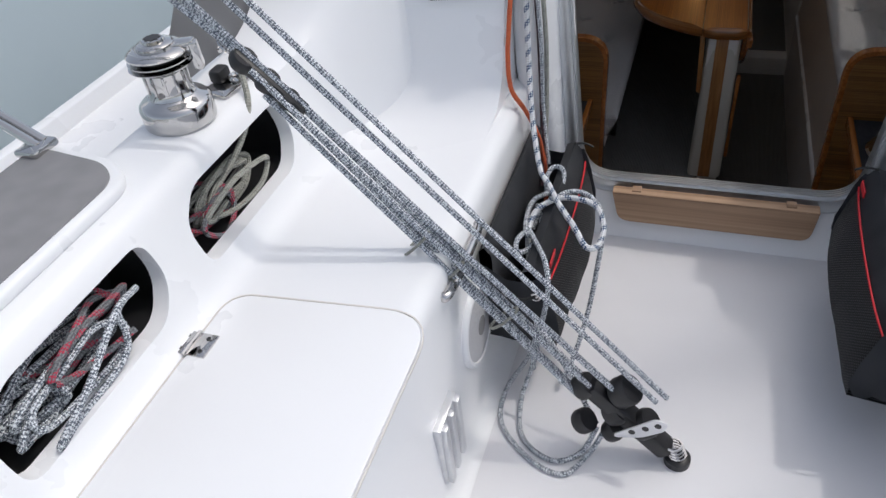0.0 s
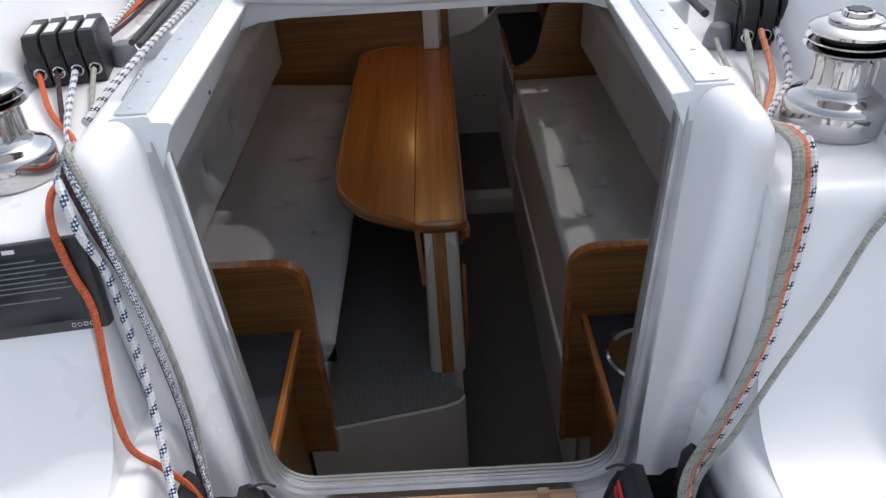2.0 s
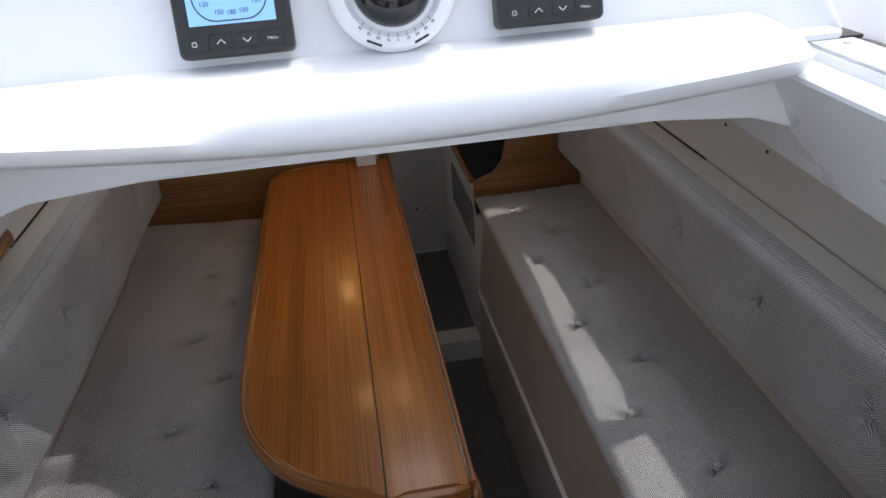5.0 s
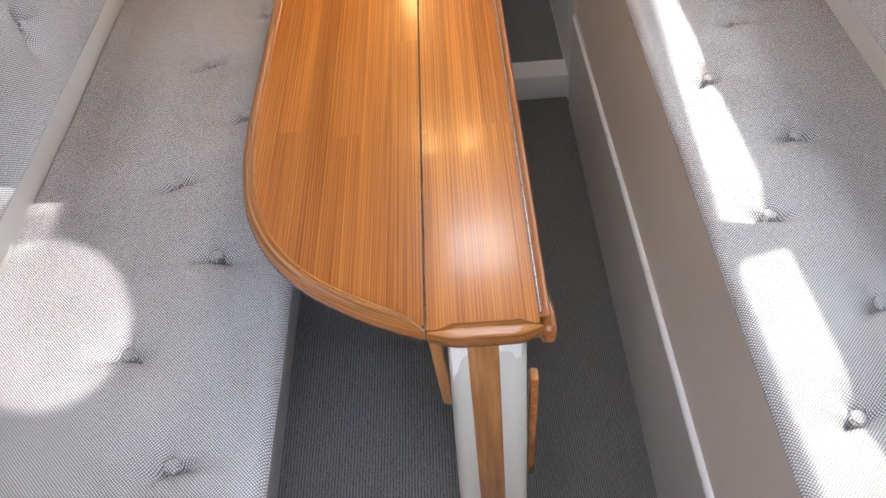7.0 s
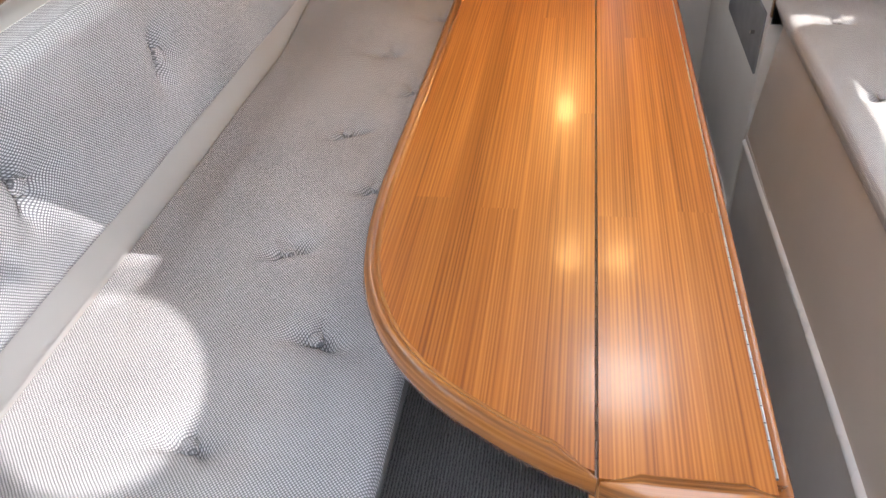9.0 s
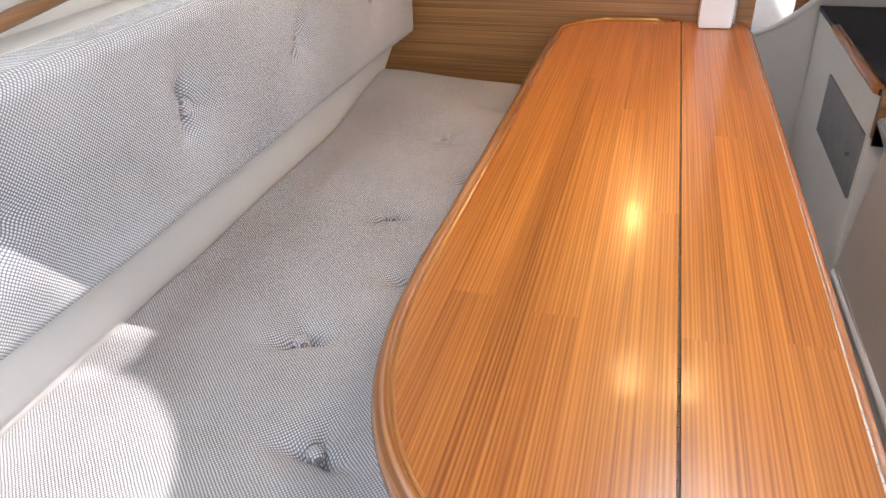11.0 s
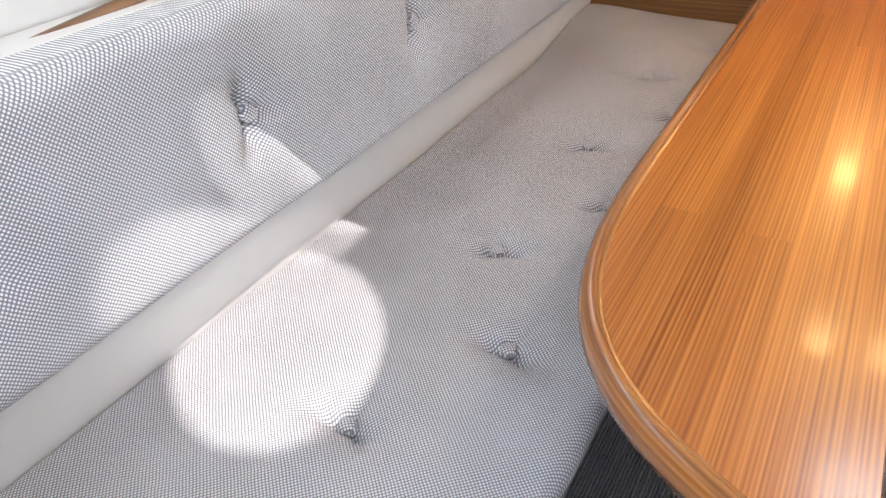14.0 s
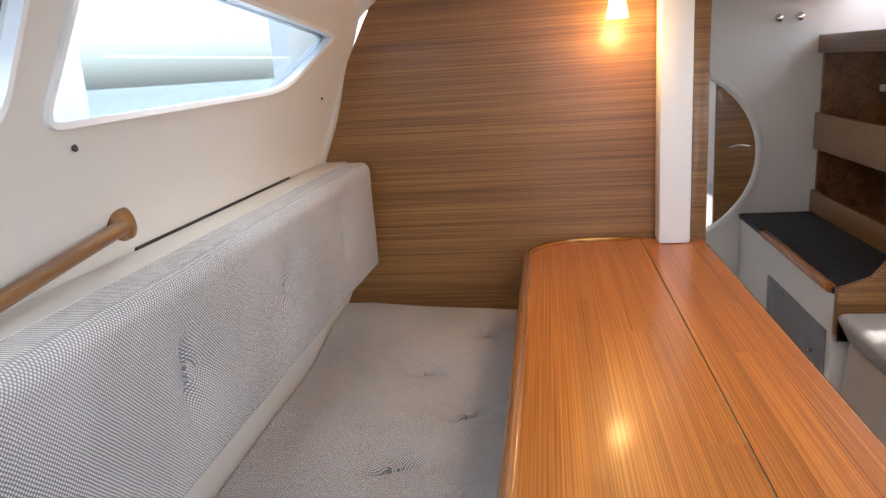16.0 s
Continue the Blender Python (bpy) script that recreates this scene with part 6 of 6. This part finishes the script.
cheek(here(0.200, 0.0, 0.045), 0.031, 0.020)
cheek(here(0.165, 0.0, -0.01), 0.028, 0.018)
cheek(here(0.250, 0.0, -0.013), 0.026, 0.016)
part("housing", moved(block(-0.022, 0.022, -0.018, 0.018, 0.03, 0.25, 0.008), Matrix.Translation(FOOT) @ turn), BLACK, swivel)
arm = prism(rounded([(-0.064, 1.052), (0.010, 1.122), (0.034, 1.116), (0.030, 1.092), (-0.010, 1.060), (-0.058, 1.044)], 0.010), "y", -1.803, -1.799, 0.001)
part("cam_arm", arm, ALU, swivel, "drilled aluminium cam arm")
for u, w in ((-0.030, 1.072), (-0.006, 1.090), (0.016, 1.105)):
    part("arm_hole", moved(lathe([(0.0065, 0.0), (0.0065, 0.0012), (0.002, 0.0014)], 14), Matrix.Translation((u, -1.803, w)) @ Matrix.Rotation(radians(90), 4, "X")), BLACK, swivel)
cheek(here(0.134, 0.012, -0.048), 0.022, 0.013, "cam")
cheek(here(0.184, 0.012, -0.079), 0.026, 0.014, "cam")
top_at = Vector((-0.715, -1.727, 1.765))
upper = thing("mainsheet_block", "black triple mainsheet block hanging in the tackle", "block")
for d, r in ((0.0, 0.024), (0.050, 0.022), (0.095, 0.018)):
    part("cheek", moved(lathe([(r * 0.85, -0.012), (r, -0.006), (r, 0.006), (r * 0.85, 0.012)], 24), Matrix.Translation(top_at - axis * d) @ turn @ Matrix.Rotation(radians(90), 4, "X")), BLACK, upper)
part("strap", moved(block(-0.012, 0.012, -0.014, 0.014, -0.13, 0.02, 0.006), Matrix.Translation(top_at) @ turn), BLACK, upper)
part("shackle", moved(sweep([Vector((0.010 * math.cos(a), 0.0, 0.016 * math.sin(a))) for a in [2 * math.pi * k / 16 for k in range(16)]], ring_profile(0.003, 6), closed=True, up=(0, 1, 0)), Matrix.Translation(top_at + axis * 0.035) @ turn), CHROME, upper)
far_up = Vector((-1.90, -1.63, 3.10))
falls = [(here(0.136, -0.012, 0.092), far_up), (here(0.150, 0.004, 0.080), far_up + Vector((-0.03, 0.02, -0.05))),
         (here(0.205, 0.014, 0.040), far_up + Vector((-0.07, 0.0, -0.07))), (here(0.205, -0.008, 0.024), far_up + Vector((-0.10, 0.02, -0.10))),
         (here(0.230, 0.010, 0.002), top_at - axis * 0.02 + Vector((0.006, -0.016, 0.006))), (here(0.230, -0.012, -0.010), top_at - axis * 0.04 + Vector((0.0, 0.014, 0.0))),
         (here(0.250, 0.016, -0.030), top_at - axis * 0.06 + Vector((-0.012, -0.012, -0.012))), (here(0.250, -0.006, -0.042), top_at - axis * 0.10 + Vector((-0.016, 0.010, -0.014))),
         (top_at + Vector((-0.004, 0.0, 0.012)), far_up + Vector((-0.22, 0.0, -0.18)))]
for a, b in falls:
    rope([a, a.lerp(b, 0.5), b], 0.0055, R_PEPPER, "taut salt-and-pepper mainsheet fall", 24)
for t in (0.36, 0.52, 0.62):
    tie = part("sheet_tie", sweep([here(0.16 + t * 0.85, 0.018 * math.cos(a), -0.015 + 0.040 * math.sin(a)) for a in [2 * math.pi * k / 18 for k in range(18)]], ring_profile(0.003, 6), closed=True, up=tuple(axis)), R_GREY)
    tagged(tie, "thin cord tie gathering the mainsheet falls", "cord")
rope([here(0.155, 0.0, -0.075), (-0.235, -1.66, 1.16), (-0.275, -1.62, 1.02), (-0.315, -1.68, 0.962), (-0.30, -1.77, 0.960), (-0.22, -1.84, 0.960), (-0.15, -1.855, 0.960), (-0.11, -1.80, 0.965), (-0.085, -1.77, 1.01), (-0.07, -1.765, 1.05)], 0.0055, R_PEPPER, "mainsheet tail looped on the cockpit floor")
rope([(-0.245, -1.66, 1.18), (-0.255, -1.63, 1.05), (-0.275, -1.70, 0.963), (-0.25, -1.79, 0.960), (-0.18, -1.83, 0.960), (-0.125, -1.80, 0.965), (-0.10, -1.77, 1.02)], 0.0055, R_PEPPER, "mainsheet tail looped on the cockpit floor")

# ---- cabin fittings ----
grab = thing("grab_rail", "round varnished wooden grab rail on the cabin side", "handrail")
part("rail", tube([Vector((-0.805, -0.10, 1.290)), Vector((-0.805, 0.21, 1.314)), Vector((-0.808, 0.718, 1.366))], 0.0105, 12), RAIL_WOOD, grab)
part("end_boss", moved(lathe([(0.026, 0.0), (0.026, 0.010), (0.020, 0.014), (0.010, 0.015)], 24), Matrix.Translation((-0.822, 0.728, 1.368)) @ Matrix.Rotation(radians(90), 4, "Y") @ Matrix.Rotation(radians(-20), 4, "Y")), RAIL_WOOD, grab)
drain = thing("drain_fitting", "small dark drain hole in the hatch coaming", "deck fitting", Matrix.Translation((-0.357, -0.571, 1.777)) @ Matrix.Rotation(radians(90), 4, "Y"))
part("hole", lathe([(0.005, 0.0), (0.0048, 0.0012), (0.002, 0.0008)], 14), BLACK, drain)
for x, y in ((0.402, 0), (0.352, 0)):
    sc = thing("wall_screw", "dark screw head in the forward wall", "screw", Matrix.Translation((x, 2.75, 0.367)) @ Matrix.Rotation(radians(90), 4, "X"), group="wall screws")
    part("head", lathe([(0.007, 0), (0.006, 0.003), (0.002, 0.004)], 12), BLACK, sc)
for x in (0.609, 0.683):
    hook = thing("robe_hook", "small polished round hook on the forward wall", "hook", Matrix.Translation((x, 2.75, 1.642)) @ Matrix.Rotation(radians(90), 4, "X"), group="robe hooks")
    part("knob", lathe([(0.006, 0), (0.006, 0.02), (0.014, 0.024), (0.014, 0.032), (0.006, 0.036)], 16), CHROME, hook)
cover = part("round_opening_trim", sweep([Vector((0.125 + 0.443 * math.cos(a), 2.748, 1.15 + 0.37 * math.sin(a))) for a in [2 * math.pi * k / 56 for k in range(56)]], ring_profile(0.014, 8), closed=True, up=(0, 1, 0)), LINER)
tagged(cover, "rounded off-white lip of the passage opening", "trim", kind="structure")
fdoor = thing("wardrobe", "brown wooden wardrobe front in the fore cabin with a small catch", "wardrobe")
part("leaf", block(0.455, 0.90, 2.98, 3.00, 0.80, 1.70, 0.004), PANEL_WOOD, fdoor)
part("catch", tube([Vector((0.51, 2.972, 1.15)), Vector((0.55, 2.965, 1.157)), Vector((0.59, 2.972, 1.15))], 0.004, 6), CHROME, fdoor)
GLOW_DOWN = material("downlight_glow", (1.0, 0.8, 0.5), 0.5)
shader(GLOW_DOWN).inputs["Emission Color"].default_value = (1.0, 0.60, 0.22, 1)
shader(GLOW_DOWN).inputs["Emission Strength"].default_value = 7.0
for x in (-0.030, 0.092):
    spot = thing("ceiling_lamp", "small warm round ceiling lamp, lit", "lamp", pose(x, 1.07, 1.728), group="ceiling lamps")
    part("ring", lathe([(0.036, 0.0), (0.036, -0.008), (0.030, -0.012), (0.026, -0.010)], 28), CHROME, spot)
    part("lens", lathe([(0.027, -0.004), (0.026, -0.011), (0.016, -0.014), (0.006, -0.015)], 28), GLOW_DOWN, spot)
    ray_light = new("ceiling_lamp_light", bpy.data.lights.new("ceiling_lamp_light", "POINT"))
    ray_light.data.energy, ray_light.data.color, ray_light.data.shadow_soft_size = 0.08, (1.0, 0.60, 0.26), 0.03
    ray_light.location = (x, 1.07, 1.68)
deck_hatch = thing("deck_hatch", "small square opal deck hatch in the coachroof lining", "hatch", pose(0.10, 0.74, 0))
for q in range(4):
    part("frame", moved(block(-0.16, 0.16, -0.16, -0.125, 1.792, 1.804, 0.003), Matrix.Rotation(radians(90 * q), 4, "Z")), GEL, deck_hatch)
part("pane", block(-0.126, 0.126, -0.126, 0.126, 1.799, 1.804), LINER, deck_hatch)

# ---- side decks, hull and neighbours ----
for s in (-1, 1):
    a, b = sorted((MID + s * 0.90, MID + s * 1.62))
    structure("deck_" + ("port" if s < 0 else "starboard"), block(a, b, -1.12, 4.6, 1.36, 1.385, 0.005), NONSKID, "pale grey side deck", "deck")
    a, b = sorted((MID + s * 1.60, MID + s * 1.64))
    structure("hull_" + ("port" if s < 0 else "starboard"), block(a, b, -4.2, 4.6, -0.85, 1.43, 0.01), GEL, "white hull side with low toe rail", "hull")
structure("hull_bow", block(-1.55, 1.69, 4.6, 4.65, -0.85, 1.43), GEL, "white hull at the bow", "hull")


def neighbour(x, y, length, label, rise=0.0):
    n = thing("moored_yacht", label, "boat", pose(x, y, 0), group="moored yachts")
    L = length / 2
    hull = rounded([(-1.5, -L), (1.5, -L), (1.6, 0), (0.9, L * 0.75), (0.0, L), (-0.9, L * 0.75), (-1.6, 0)], 0.5, 6)
    part("hull", prism(hull, "z", -0.85, 1.15 + rise, 0.06), YACHT, n)
    for s in (-1, 1):
        for v in (0.14, 0.31, 0.48):
            p, q = [(s * (1.6 - 0.7 * w / 0.75), w * L) for w in (v, v + 0.125)]
            part("hull_window", prism([(p[0] - s * 0.02, p[1]), (p[0] + s * 0.008, p[1]), (q[0] + s * 0.008, q[1]), (q[0] - s * 0.02, q[1])], "z", 0.865 + rise, 0.945 + rise, 0.002), RUBBER, n, "dark hull window")
    part("boot_stripe", prism([(u * 1.004, v * 1.003) for u, v in hull], "z", -0.55, -0.35), BLACK, n)
    cabin = rounded([(-0.95, -L * 0.35), (0.95, -L * 0.35), (0.7, L * 0.45), (-0.7, L * 0.45)], 0.3, 5)
    part("cabin", prism(cabin, "z", 1.14 + rise, 1.62 + rise, 0.08, 3), GEL, n)
    for k, s in enumerate((-1, 1)):
        part("window", block(*sorted((s * 0.86, s * 0.955)), -L * 0.25, L * 0.12, 1.30 + rise, 1.50 + rise, 0.02), RUBBER, n, "dark window strip")
    part("mast", tube([Vector((0, L * 0.1, 1.6)), Vector((0, L * 0.1, 13.0))], 0.07, 10), ALU, n)
    for y2 in (-0.7, -0.2, 0.3):
        for s in (-1, 1):
            part("stanchion", tube([Vector((s * 1.4, y2 * L, 1.15 + rise)), Vector((s * 1.4, y2 * L, 1.75 + rise))], 0.012, 6), CHROME, n)
    return n


neighbour(-4.1, 0.6, 10.0, "white moored sailing yacht with dark windows alongside", 0.75)
neighbour(5.0, 1.5, 10.0, "white moored sailing yacht with dark windows across the gap")
neighbour(-8.2, 2.0, 11.0, "white moored sailing yacht farther along the berth")
